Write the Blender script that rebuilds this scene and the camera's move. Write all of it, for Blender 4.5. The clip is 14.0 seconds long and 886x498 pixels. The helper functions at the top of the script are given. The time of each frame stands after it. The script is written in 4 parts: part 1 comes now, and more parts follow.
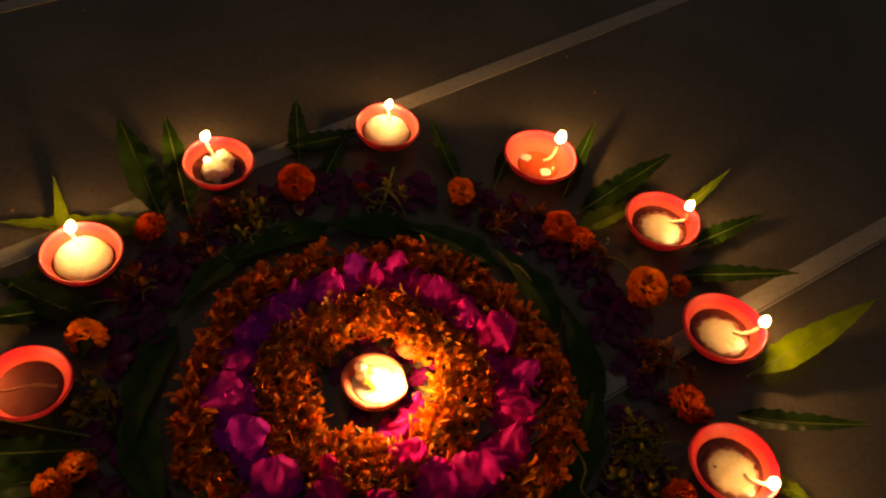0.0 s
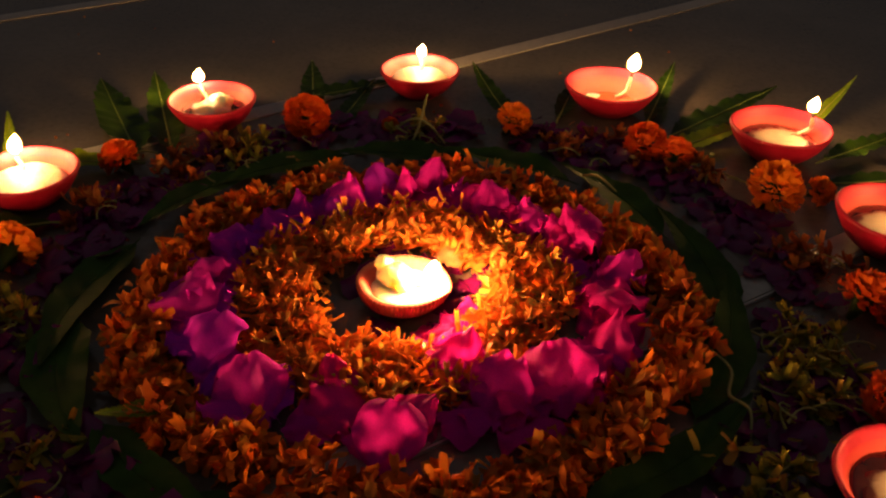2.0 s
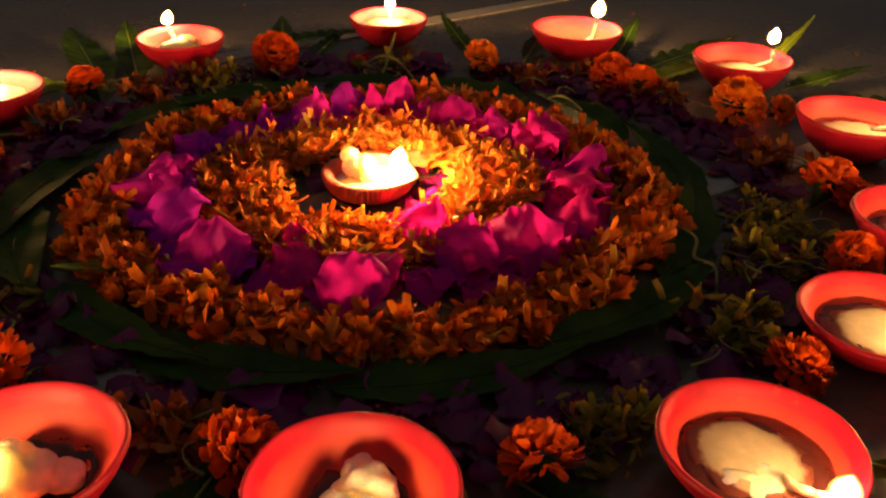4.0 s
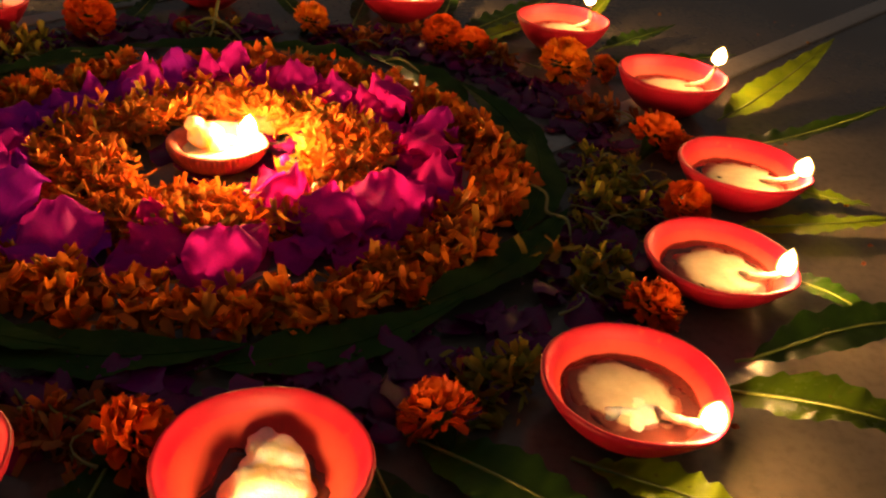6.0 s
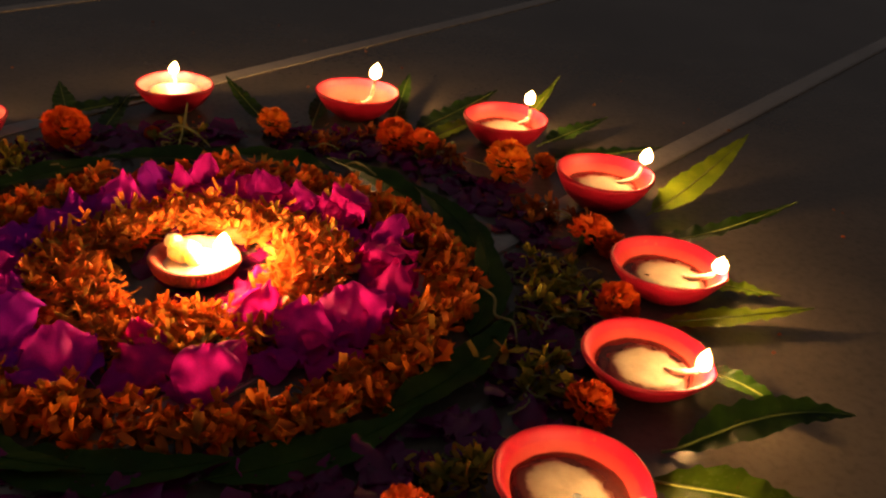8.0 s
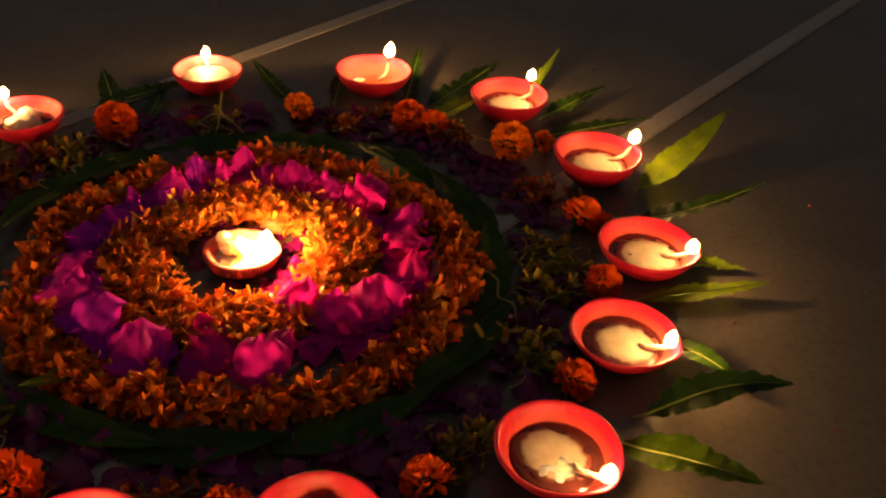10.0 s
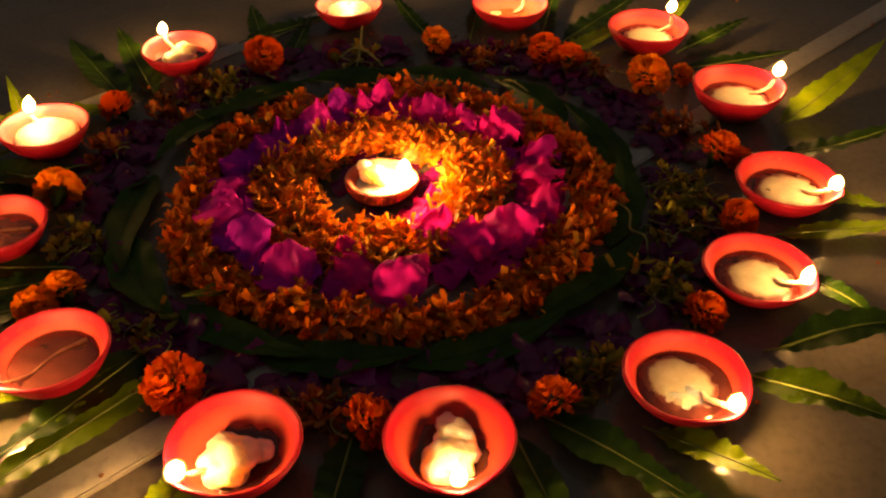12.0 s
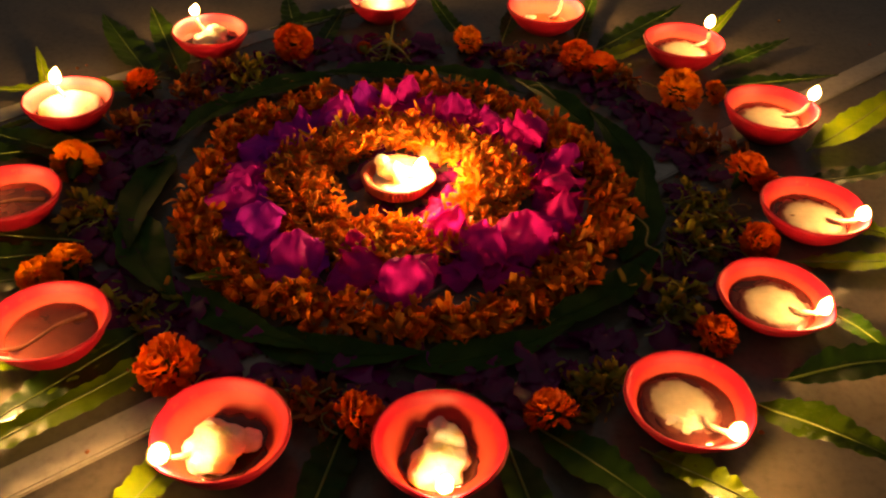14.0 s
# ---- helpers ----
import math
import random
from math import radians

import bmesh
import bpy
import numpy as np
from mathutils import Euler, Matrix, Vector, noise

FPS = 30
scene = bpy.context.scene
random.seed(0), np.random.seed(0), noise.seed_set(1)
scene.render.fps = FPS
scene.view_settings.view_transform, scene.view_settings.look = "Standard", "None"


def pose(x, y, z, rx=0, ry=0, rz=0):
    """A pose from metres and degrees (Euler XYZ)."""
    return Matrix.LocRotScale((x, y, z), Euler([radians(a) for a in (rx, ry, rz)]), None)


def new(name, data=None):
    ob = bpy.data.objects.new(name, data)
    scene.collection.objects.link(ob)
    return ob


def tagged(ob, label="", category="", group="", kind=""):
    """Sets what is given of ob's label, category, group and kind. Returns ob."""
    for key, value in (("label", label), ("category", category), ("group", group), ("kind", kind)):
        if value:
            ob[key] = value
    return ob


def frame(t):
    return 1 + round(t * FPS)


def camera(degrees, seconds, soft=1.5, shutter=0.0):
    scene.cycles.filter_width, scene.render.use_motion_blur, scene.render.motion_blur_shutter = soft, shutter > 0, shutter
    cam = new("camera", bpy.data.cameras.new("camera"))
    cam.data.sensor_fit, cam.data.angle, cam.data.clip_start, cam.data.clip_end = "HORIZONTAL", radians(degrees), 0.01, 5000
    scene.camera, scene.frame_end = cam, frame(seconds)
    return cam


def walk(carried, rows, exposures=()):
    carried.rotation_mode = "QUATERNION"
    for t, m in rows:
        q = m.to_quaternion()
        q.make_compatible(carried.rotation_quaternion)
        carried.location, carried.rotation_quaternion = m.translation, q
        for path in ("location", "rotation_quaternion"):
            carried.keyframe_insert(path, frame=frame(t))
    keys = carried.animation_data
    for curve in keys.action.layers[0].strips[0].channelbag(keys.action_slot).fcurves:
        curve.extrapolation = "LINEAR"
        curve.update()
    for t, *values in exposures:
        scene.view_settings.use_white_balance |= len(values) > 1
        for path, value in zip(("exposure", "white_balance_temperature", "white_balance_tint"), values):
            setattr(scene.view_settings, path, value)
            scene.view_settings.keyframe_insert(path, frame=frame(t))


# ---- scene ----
cam = camera(53.3, 14.0, soft=2.3)
# seconds, eye x, y, z, yaw, pitch, roll
ROWS = [
    (0, 0.0128, -0.4368, 0.6562, -1.03, -48.55, 10.29),
    (0.5, 0.0254, -0.4473, 0.5535, 0.91, -43.83, 7.27),
    (1, 0.0422, -0.4365, 0.4571, 3.19, -40.94, 5.09),
    (1.5, 0.0499, -0.4412, 0.3602, 5.15, -36.25, 3.01),
    (2, 0.0570, -0.4527, 0.3147, 6.94, -32.81, 1.35),
    (2.2, 0.0588, -0.4585, 0.3000, 7.50, -30.97, 0.78),
    (4.3, 0.0723, -0.5033, 0.2298, 4.25, -29.27, 2.00),
    (4.5, 0.0716, -0.5043, 0.2296, 3.00, -29.88, 2.64),
    (5, 0.0589, -0.5027, 0.2357, -1.32, -31.03, 4.93),
    (5.5, 0.0438, -0.5054, 0.2409, -6.15, -31.51, 5.94),
    (6, 0.0417, -0.5033, 0.2344, -9.28, -31.07, 5.67),
    (6.5, 0.0408, -0.5033, 0.2286, -11.68, -29.44, 5.75),
    (7, 0.0365, -0.5087, 0.2392, -12.51, -28.04, 6.01),
    (7.5, 0.0301, -0.5201, 0.2631, -12.80, -27.66, 6.10),
    (7.7, 0.0307, -0.5252, 0.2745, -12.61, -27.65, 5.95),
    (9.8, 0.0198, -0.5764, 0.3854, -12.54, -33.60, 4.64),
    (10, 0.0180, -0.5810, 0.3919, -11.87, -34.29, 4.23),
    (10.5, 0.0162, -0.5881, 0.4017, -9.70, -35.68, 2.60),
    (11, 0.0119, -0.5920, 0.3995, -7.26, -36.63, 1.32),
    (11.5, 0.0115, -0.5949, 0.3984, -4.71, -37.59, 0.04),
    (12, 0.0129, -0.5983, 0.3948, -1.71, -38.43, -0.45),
    (12.5, 0.0152, -0.5976, 0.3905, 0.91, -38.85, -0.28),
    (13, 0.0192, -0.5943, 0.3887, 2.00, -38.98, 0.70),
    (13.5, 0.0223, -0.5917, 0.3874, 1.56, -38.64, 1.79),
    (14, 0.0255, -0.5911, 0.3882, 0.64, -38.30, 2.43),
]


def eye_pose(x, y, z, yaw, pitch, roll):
    return pose(x, y, z) @ pose(0, 0, 0, 90 + pitch, 0, yaw) @ pose(0, 0, 0, 0, 0, roll)


walk(cam, [(t, eye_pose(*row)) for t, *row in ROWS], exposures=[
    (0.0, 0.08, 7500, 10), (0.5, 0.96, 7400, 14), (1.0, 1.0, 7100, 14), (1.5, 0.50, 6900, 13), (2.0, 0.48, 6600, 14),
    (4.5, 0.84, 6700, 11), (6.0, 0.86, 6700, 11), (7.0, 1.0, 6450, 15), (7.5, 0.66, 6450, 15),
    (10.0, 0.52, 6800, 13), (11.0, 0.60, 7000, 11), (12.0, 0.68, 7300, 8), (14.0, 0.74, 7200, 8)])

# ---- night world: a faint glow, dark along the horizon ----
world = bpy.data.worlds.new("night")
scene.world = world
world.use_nodes = True
sky_nodes = world.node_tree.nodes
sky_way, sky_up, sky_fade = sky_nodes.new("ShaderNodeTexCoord"), sky_nodes.new("ShaderNodeSeparateXYZ"), sky_nodes.new("ShaderNodeValToRGB")
sky_fade.color_ramp.elements[0].color = (0.16, 0.14, 0.13, 1)
sky_fade.color_ramp.elements[1].color = (0.60, 0.55, 0.56, 1)
world.node_tree.links.new(sky_way.outputs["Generated"], sky_up.inputs[0])
world.node_tree.links.new(sky_up.outputs["Z"], sky_fade.inputs["Fac"])
world.node_tree.links.new(sky_fade.outputs["Color"], sky_nodes["Background"].inputs[0])
sky_nodes["Background"].inputs[1].default_value = 0.088
FLAME_POWER = 285.0

# ---- materials ----


class Nodes:
    """A node material with a Principled shader and short ways to add nodes."""

    def __init__(self, name, rough=0.6, metal=0.0, spec=0.5):
        self.mat = bpy.data.materials.new(name)
        self.mat.use_nodes = True
        self.tree = self.mat.node_tree
        self.bsdf = self.tree.nodes["Principled BSDF"]
        self.out = self.tree.nodes["Material Output"]
        self.bsdf.inputs["Roughness"].default_value = rough
        self.bsdf.inputs["Metallic"].default_value = metal
        self.bsdf.inputs["Specular IOR Level"].default_value = spec

    def add(self, kind, **values):
        node = self.tree.nodes.new(kind)
        for key, value in values.items():
            node.inputs[key].default_value = value
        return node

    def wire(self, a, b):
        self.tree.links.new(a, b)

    def noise(self, scale, detail=4.0, rough=0.6):
        node = self.add("ShaderNodeTexNoise", Scale=scale, Detail=detail, Roughness=rough)
        coords = self.add("ShaderNodeTexCoord")
        self.wire(coords.outputs["Object"], node.inputs["Vector"])
        return node.outputs["Fac"]

    def ramp(self, fac, *stops):
        node = self.add("ShaderNodeValToRGB")
        while len(node.color_ramp.elements) < len(stops):
            node.color_ramp.elements.new(0.5)
        for element, (at, colour) in zip(node.color_ramp.elements, stops):
            element.position, element.color = at, (*colour, 1)
        self.wire(fac, node.inputs["Fac"])
        return node.outputs["Color"]

    def mix(self, fac, a, b, blend="MIX"):
        node = self.add("ShaderNodeMix")
        node.data_type, node.blend_type = "RGBA", blend
        for value, socket in ((fac, node.inputs[0]), (a, node.inputs[6]), (b, node.inputs[7])):
            if isinstance(value, (int, float)):
                socket.default_value = value
            elif isinstance(value, tuple):
                socket.default_value = (*value, 1)
            else:
                self.wire(value, socket)
        return node.outputs[2]

    def base(self, colour):
        self.wire(colour, self.bsdf.inputs["Base Color"])
        return self

    def bump(self, height, strength, distance=0.001):
        node = self.add("ShaderNodeBump", Strength=strength, Distance=distance)
        self.wire(height, node.inputs["Height"])
        self.wire(node.outputs["Normal"], self.bsdf.inputs["Normal"])
        return self

    def rough(self, fac, low, high):
        node = self.add("ShaderNodeMapRange")
        node.inputs["To Min"].default_value, node.inputs["To Max"].default_value = low, high
        self.wire(fac, node.inputs["Value"])
        self.wire(node.outputs["Result"], self.bsdf.inputs["Roughness"])
        return self

    def thin(self, colour, share):
        """Lets part of the light through, as petals and leaves do."""
        glow = self.add("ShaderNodeBsdfTranslucent")
        self.wire(colour, glow.inputs["Color"])
        both = self.add("ShaderNodeMixShader", Fac=share)
        self.wire(self.bsdf.outputs[0], both.inputs[1])
        self.wire(glow.outputs[0], both.inputs[2])
        self.wire(both.outputs[0], self.out.inputs["Surface"])
        return self


def island(n):
    return n.add("ShaderNodeNewGeometry").outputs["Random Per Island"]


def single(n):
    return n.add("ShaderNodeObjectInfo").outputs["Random"]


def floor_material(name, dark, mid, light, smooth=0.10, dull=0.42):
    n = Nodes(name, 0.3)
    big, fine = n.noise(5.0, 6), n.noise(170.0, 5)
    colour = n.ramp(big, (0.3, dark), (0.55, mid), (0.75, light))
    speck = n.ramp(fine, (0.33, (0.55, 0.52, 0.5)), (0.5, (1, 1, 1)), (0.72, (1.25, 1.2, 1.1)))
    n.base(n.mix(0.35, colour, speck, "MULTIPLY"))
    n.rough(n.noise(22.0, 5), smooth, dull)
    return n.bump(fine, 0.12, 0.0005).mat


def clay_material():
    n = Nodes("red painted clay", 0.5, spec=0.35)
    colour = n.ramp(n.noise(60.0, 6), (0.3, (0.34, 0.005, 0.026)), (0.55, (0.43, 0.007, 0.034)), (0.8, (0.50, 0.013, 0.044)))
    n.base(n.mix(n.ramp(n.noise(210.0, 3), (0.62, (0, 0, 0)), (0.75, (0.6, 0.6, 0.6))), colour, (0.42, 0.06, 0.035)))
    n.rough(n.noise(90.0, 4), 0.38, 0.65)
    return n.bump(n.noise(320.0, 4), 0.25, 0.0005).mat


def lining_material():
    """Red at the rim, turning orange towards the bottom of the bowl."""
    n = Nodes("red-to-orange clay lining", 0.6, spec=0.3)
    coords, split, sway = n.add("ShaderNodeTexCoord"), n.add("ShaderNodeSeparateXYZ"), n.add("ShaderNodeMath")
    n.wire(coords.outputs["Generated"], split.inputs[0])
    sway.operation = "MULTIPLY_ADD"
    sway.inputs[1].default_value = 0.25
    n.wire(n.noise(75.0, 5), sway.inputs[0])
    n.wire(split.outputs["Z"], sway.inputs[2])
    n.base(n.ramp(sway.outputs[0], (0.60, (0.48, 0.068, 0.046)), (0.85, (0.46, 0.031, 0.034)), (1.05, (0.43, 0.005, 0.034))))
    return n.bump(n.noise(300.0, 4), 0.3, 0.0005).mat


def soaked_material():
    n = Nodes("oil-soaked wick", 0.3)
    n.base(n.ramp(n.noise(500.0, 3), (0.35, (0.07, 0.025, 0.016)), (0.65, (0.15, 0.065, 0.04))))
    return n.mat


def terracotta_material():
    n = Nodes("unglazed terracotta", 0.75)
    n.base(n.ramp(n.noise(130.0, 6), (0.3, (0.48, 0.095, 0.07)), (0.7, (0.60, 0.15, 0.11))))
    return n.bump(n.noise(420.0, 4), 0.4, 0.0005).mat


def wax_material():
    n = Nodes("cream ghee", 0.42)
    n.base(n.ramp(n.noise(95.0, 5), (0.3, (0.68, 0.60, 0.43)), (0.6, (0.78, 0.71, 0.54)), (0.8, (0.84, 0.79, 0.65))))
    n.bsdf.inputs["Subsurface Weight"].default_value = 1.0
    n.bsdf.inputs["Subsurface Radius"].default_value = (0.022, 0.017, 0.010)
    n.bsdf.inputs["Subsurface Scale"].default_value = 1.0
    return n.bump(n.noise(230.0, 5), 0.7, 0.0016).mat


def pool_material():
    """Ghee that thins out to oil towards the edge of its pool."""
    n = Nodes("thin set ghee", 0.35)
    coords, middle, far = n.add("ShaderNodeTexCoord"), n.add("ShaderNodeVectorMath"), n.add("ShaderNodeVectorMath")
    middle.operation, far.operation = "MULTIPLY_ADD", "LENGTH"
    middle.inputs[1].default_value, middle.inputs[2].default_value = (2, 2, 0), (-1, -1, 0)
    n.wire(coords.outputs["Generated"], middle.inputs[0])
    n.wire(middle.outputs[0], far.inputs[0])
    sway = n.add("ShaderNodeMath")
    sway.operation = "MULTIPLY_ADD"
    sway.inputs[1].default_value = 0.35
    n.wire(n.noise(110.0, 5), sway.inputs[0])
    n.wire(far.outputs["Value"], sway.inputs[2])
    cream = n.ramp(n.noise(95.0, 5), (0.3, (0.42, 0.36, 0.24)), (0.6, (0.54, 0.48, 0.33)), (0.8, (0.62, 0.56, 0.42)))
    n.base(n.mix(n.ramp(sway.outputs[0], (0.62, (0, 0, 0)), (0.9, (0.3, 0.3, 0.3)), (1.16, (1, 1, 1))), cream, (0.10, 0.027, 0.018)))
    return n.bump(n.noise(260.0, 4), 0.3, 0.0006).mat


# Brighter than OIL: the flame's glow through the oil is put into this colour.
def red_oil_material():
    n = Nodes("red oil", 0.06, spec=0.6)
    n.base(n.ramp(n.noise(45.0, 3), (0.3, (0.34, 0.045, 0.018)), (0.7, (0.46, 0.08, 0.03))))
    return n.mat


def oil_material():
    n = Nodes("clear oil over clay", 0.06, spec=0.6)
    n.base(n.ramp(n.noise(45.0, 3), (0.3, (0.045, 0.012, 0.009)), (0.7, (0.085, 0.022, 0.015))))
    return n.bump(n.noise(70.0, 2), 0.06, 0.0008).mat


def drop_material():
    n = Nodes("water drop", 0.03, spec=0.5)
    n.bsdf.inputs["Base Color"].default_value = (0.10, 0.03, 0.07, 1)
    n.bsdf.inputs["IOR"].default_value = 1.33
    return n.mat


def cotton_material():
    n = Nodes("twisted cotton wick", 0.9)
    n.base(n.ramp(n.noise(700.0, 3), (0.35, (0.62, 0.52, 0.36)), (0.65, (0.85, 0.78, 0.62))))
    return n.bump(n.noise(900.0, 3), 0.5, 0.0005).mat


def char_material():
    n = Nodes("charred cotton", 0.95)
    n.base(n.ramp(n.noise(900.0, 3), (0.3, (0.008, 0.007, 0.006)), (0.7, (0.03, 0.022, 0.018))))
    return n.mat


def flame_material(power):
    n = Nodes("flame")
    glow = n.add("ShaderNodeEmission", Strength=power)
    coords = n.add("ShaderNodeTexCoord")
    split = n.add("ShaderNodeSeparateXYZ")
    n.wire(coords.outputs["Generated"], split.inputs[0])
    n.wire(n.ramp(split.outputs["Z"], (0.0, (0.9, 0.42, 0.14)), (0.35, (1.0, 0.54, 0.18)), (1.0, (1.0, 0.48, 0.13))), glow.inputs["Color"])
    n.wire(glow.outputs[0], n.out.inputs["Surface"])
    return n.mat


def bloom_material():
    """A see-through glowing shell round a flame's core, added to imitate its bloom."""
    n = Nodes("flame bloom shell")
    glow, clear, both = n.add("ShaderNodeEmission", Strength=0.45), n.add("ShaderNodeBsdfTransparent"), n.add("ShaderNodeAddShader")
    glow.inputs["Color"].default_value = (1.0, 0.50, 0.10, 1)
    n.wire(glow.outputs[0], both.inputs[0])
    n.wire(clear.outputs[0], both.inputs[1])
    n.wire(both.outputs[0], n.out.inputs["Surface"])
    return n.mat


def petal_material(name, stops, which, share=0.35, rough=0.55, vein=60.0, mottle=0.75, spec=0.28):
    n = Nodes(name, rough, spec=spec)
    colour = n.ramp(which(n), *stops)
    colour = n.mix(mottle, colour, n.ramp(n.noise(vein, 5), (0.28, (0.5, 0.45, 0.55)), (0.68, (1.15, 1.15, 1.1))), "MULTIPLY")
    n.base(colour).bump(n.noise(vein * 5, 3), 0.35, 0.0006)
    return n.thin(colour, share).mat


def leaf_material(name, dark, mid, light, share=0.25, smooth=0.30, dull=0.55):
    n = Nodes(name, 0.45, spec=0.22)
    colour = n.ramp(n.noise(38.0, 5), (0.3, dark), (0.55, mid), (0.8, light))
    tone = n.ramp(single(n), (0.0, (0.7, 0.75, 0.7)), (1.0, (1.2, 1.15, 1.0)))
    colour = n.mix(0.9, colour, tone, "MULTIPLY")
    spots = n.ramp(n.noise(150.0, 3), (0.66, (0, 0, 0)), (0.74, (0.7, 0.7, 0.7)))
    colour = n.mix(spots, colour, (0.10, 0.085, 0.02))
    n.base(colour).rough(n.noise(70.0, 3), smooth, dull).bump(n.noise(210.0, 3), 0.3, 0.0006)
    return n.thin(colour, share).mat


FLOOR = floor_material("polished grey cement", (0.098, 0.083, 0.063), (0.134, 0.115, 0.088), (0.172, 0.149, 0.115), 0.09, 0.32)
STRIP = floor_material("pale inlaid strip", (0.32, 0.29, 0.25), (0.40, 0.37, 0.32), (0.48, 0.445, 0.385), 0.38, 0.62)
CLAY, TERRACOTTA, WAX, OIL = clay_material(), terracotta_material(), wax_material(), oil_material()
LINING, SOAKED, WAX_POOL, RED_OIL = lining_material(), soaked_material(), pool_material(), red_oil_material()
DROP = drop_material()
COTTON, CHAR, FLAME = cotton_material(), char_material(), flame_material(FLAME_POWER)
BLOOM = bloom_material()
FLAME_SMALL = flame_material(FLAME_POWER * 3.0)
ORANGE = petal_material("orange marigold petals", ((0.0, (0.58, 0.085, 0.006)), (0.4, (0.70, 0.14, 0.010)), (0.72, (0.76, 0.22, 0.018)), (1.0, (0.46, 0.25, 0.035))), island)
GOLD = petal_material("golden marigold petals", ((0.0, (0.72, 0.125, 0.014)), (0.35, (0.80, 0.19, 0.022)), (0.70, (0.84, 0.28, 0.038)), (1.0, (0.46, 0.29, 0.05))), island)
HEAD_RED = petal_material("deep orange flower head", ((0.0, (0.72, 0.075, 0.006)), (1.0, (0.80, 0.145, 0.010))), island, 0.3)
HEAD_ORANGE = petal_material("orange flower head", ((0.0, (0.88, 0.18, 0.006)), (1.0, (0.90, 0.30, 0.014))), island, 0.3)
MAGENTA = petal_material("magenta bract", ((0.0, (0.66, 0.014, 0.46)), (0.5, (0.76, 0.013, 0.40)), (1.0, (0.84, 0.014, 0.30))), single, 0.45, 0.7, 40.0, 0.45, 0.08)
PALE = petal_material("pale peach petal", ((0.0, (0.72, 0.26, 0.10)), (1.0, (0.78, 0.32, 0.14))), single, 0.4)
# Same bracts as MAGENTA, with the west side's bluish ambient light mixed into colour.
MAGENTA_BLUISH = petal_material("bluish magenta bract", ((0.0, (0.55, 0.018, 0.70)), (0.5, (0.65, 0.018, 0.64)), (1.0, (0.77, 0.018, 0.52))), single, 0.45, 0.7, 40.0, 0.45, 0.08)
ROSE = petal_material("dark rose petal", ((0.0, (0.085, 0.002, 0.050)), (0.6, (0.16, 0.003, 0.095)), (1.0, (0.27, 0.007, 0.19))), island, 0.2, 0.22, 45.0, 0.6, 0.5)
OLIVE = petal_material("yellow-green flower bits", ((0.0, (0.15, 0.16, 0.014)), (0.35, (0.26, 0.24, 0.02)), (0.75, (0.46, 0.32, 0.04)), (1.0, (0.42, 0.15, 0.016))), island, 0.3)
RUST = petal_material("withered orange petals", ((0.0, (0.24, 0.05, 0.010)), (0.6, (0.40, 0.09, 0.016)), (1.0, (0.42, 0.19, 0.04))), island, 0.25)
STALK = petal_material("pale green stalks", ((0.0, (0.22, 0.24, 0.05)), (1.0, (0.45, 0.42, 0.16))), island, 0.2)
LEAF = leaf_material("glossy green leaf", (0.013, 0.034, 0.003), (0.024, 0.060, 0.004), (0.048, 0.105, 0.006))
# Brighter, yellower base colour than LEAF, chosen leaf by leaf.
LEAF_VIVID = leaf_material("vivid green leaf", (0.09, 0.15, 0.006), (0.17, 0.26, 0.009), (0.28, 0.38, 0.014), 0.42)
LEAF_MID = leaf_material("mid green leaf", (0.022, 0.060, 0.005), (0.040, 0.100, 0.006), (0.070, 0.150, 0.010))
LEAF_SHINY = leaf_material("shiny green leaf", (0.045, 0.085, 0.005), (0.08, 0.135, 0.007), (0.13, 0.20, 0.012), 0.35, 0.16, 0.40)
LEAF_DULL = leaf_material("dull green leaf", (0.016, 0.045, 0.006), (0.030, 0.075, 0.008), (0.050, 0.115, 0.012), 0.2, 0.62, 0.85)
RIB = leaf_material("leaf rib", (0.14, 0.20, 0.04), (0.22, 0.28, 0.07), (0.30, 0.34, 0.10), 0.1)

# ---- building ----


def part(name, bm, material, parent=None, label="", smooth=True):
    mesh = bpy.data.meshes.new(name)
    bm.to_mesh(mesh)
    bm.free()
    return part_of(name, mesh, material, parent, label, smooth)


def part_of(name, mesh, material, parent=None, label="", smooth=True):
    if not mesh.materials:
        mesh.materials.append(material)
    if smooth:
        mesh.polygons.foreach_set("use_smooth", [True] * len(mesh.polygons))
    ob = new(name, mesh)
    ob.parent = parent
    return tagged(ob, label)


def grid_mesh(name, verts, rows, cols, closed=False):
    """A mesh from rows x cols vertices; closed joins the last column to the first."""
    faces = []
    for r in range(rows - 1):
        for c in range(cols if closed else cols - 1):
            d = (c + 1) % cols
            faces.append((r * cols + c, r * cols + d, (r + 1) * cols + d, (r + 1) * cols + c))
    mesh = bpy.data.meshes.new(name)
    mesh.from_pydata([tuple(v) for v in verts], [], faces)
    return mesh


def turned(name, profile, wobble, steps=56):
    """A lathe-turned mesh; wobble(angle, radius, z) gives the shaped point."""
    verts = [wobble(2 * math.pi * c / steps, r, z) for r, z in profile for c in range(steps)]
    return grid_mesh(name, verts, len(profile), steps, True)


def smoothed(points, fine=4):
    """Catmull-Rom points along a profile."""
    out = []
    for n in range(len(points) - 1):
        p0, p1 = points[max(n - 1, 0)], points[n]
        p2, p3 = points[n + 1], points[min(n + 2, len(points) - 1)]
        for k in range(fine):
            t = k / fine
            out.append(tuple(0.5 * (2 * b + (c - a) * t + (2 * a - 5 * b + 4 * c - d) * t**2 + (3 * b - a - 3 * c + d) * t**3) for a, b, c, d in zip(p0, p1, p2, p3)))
    return out + [points[-1]]


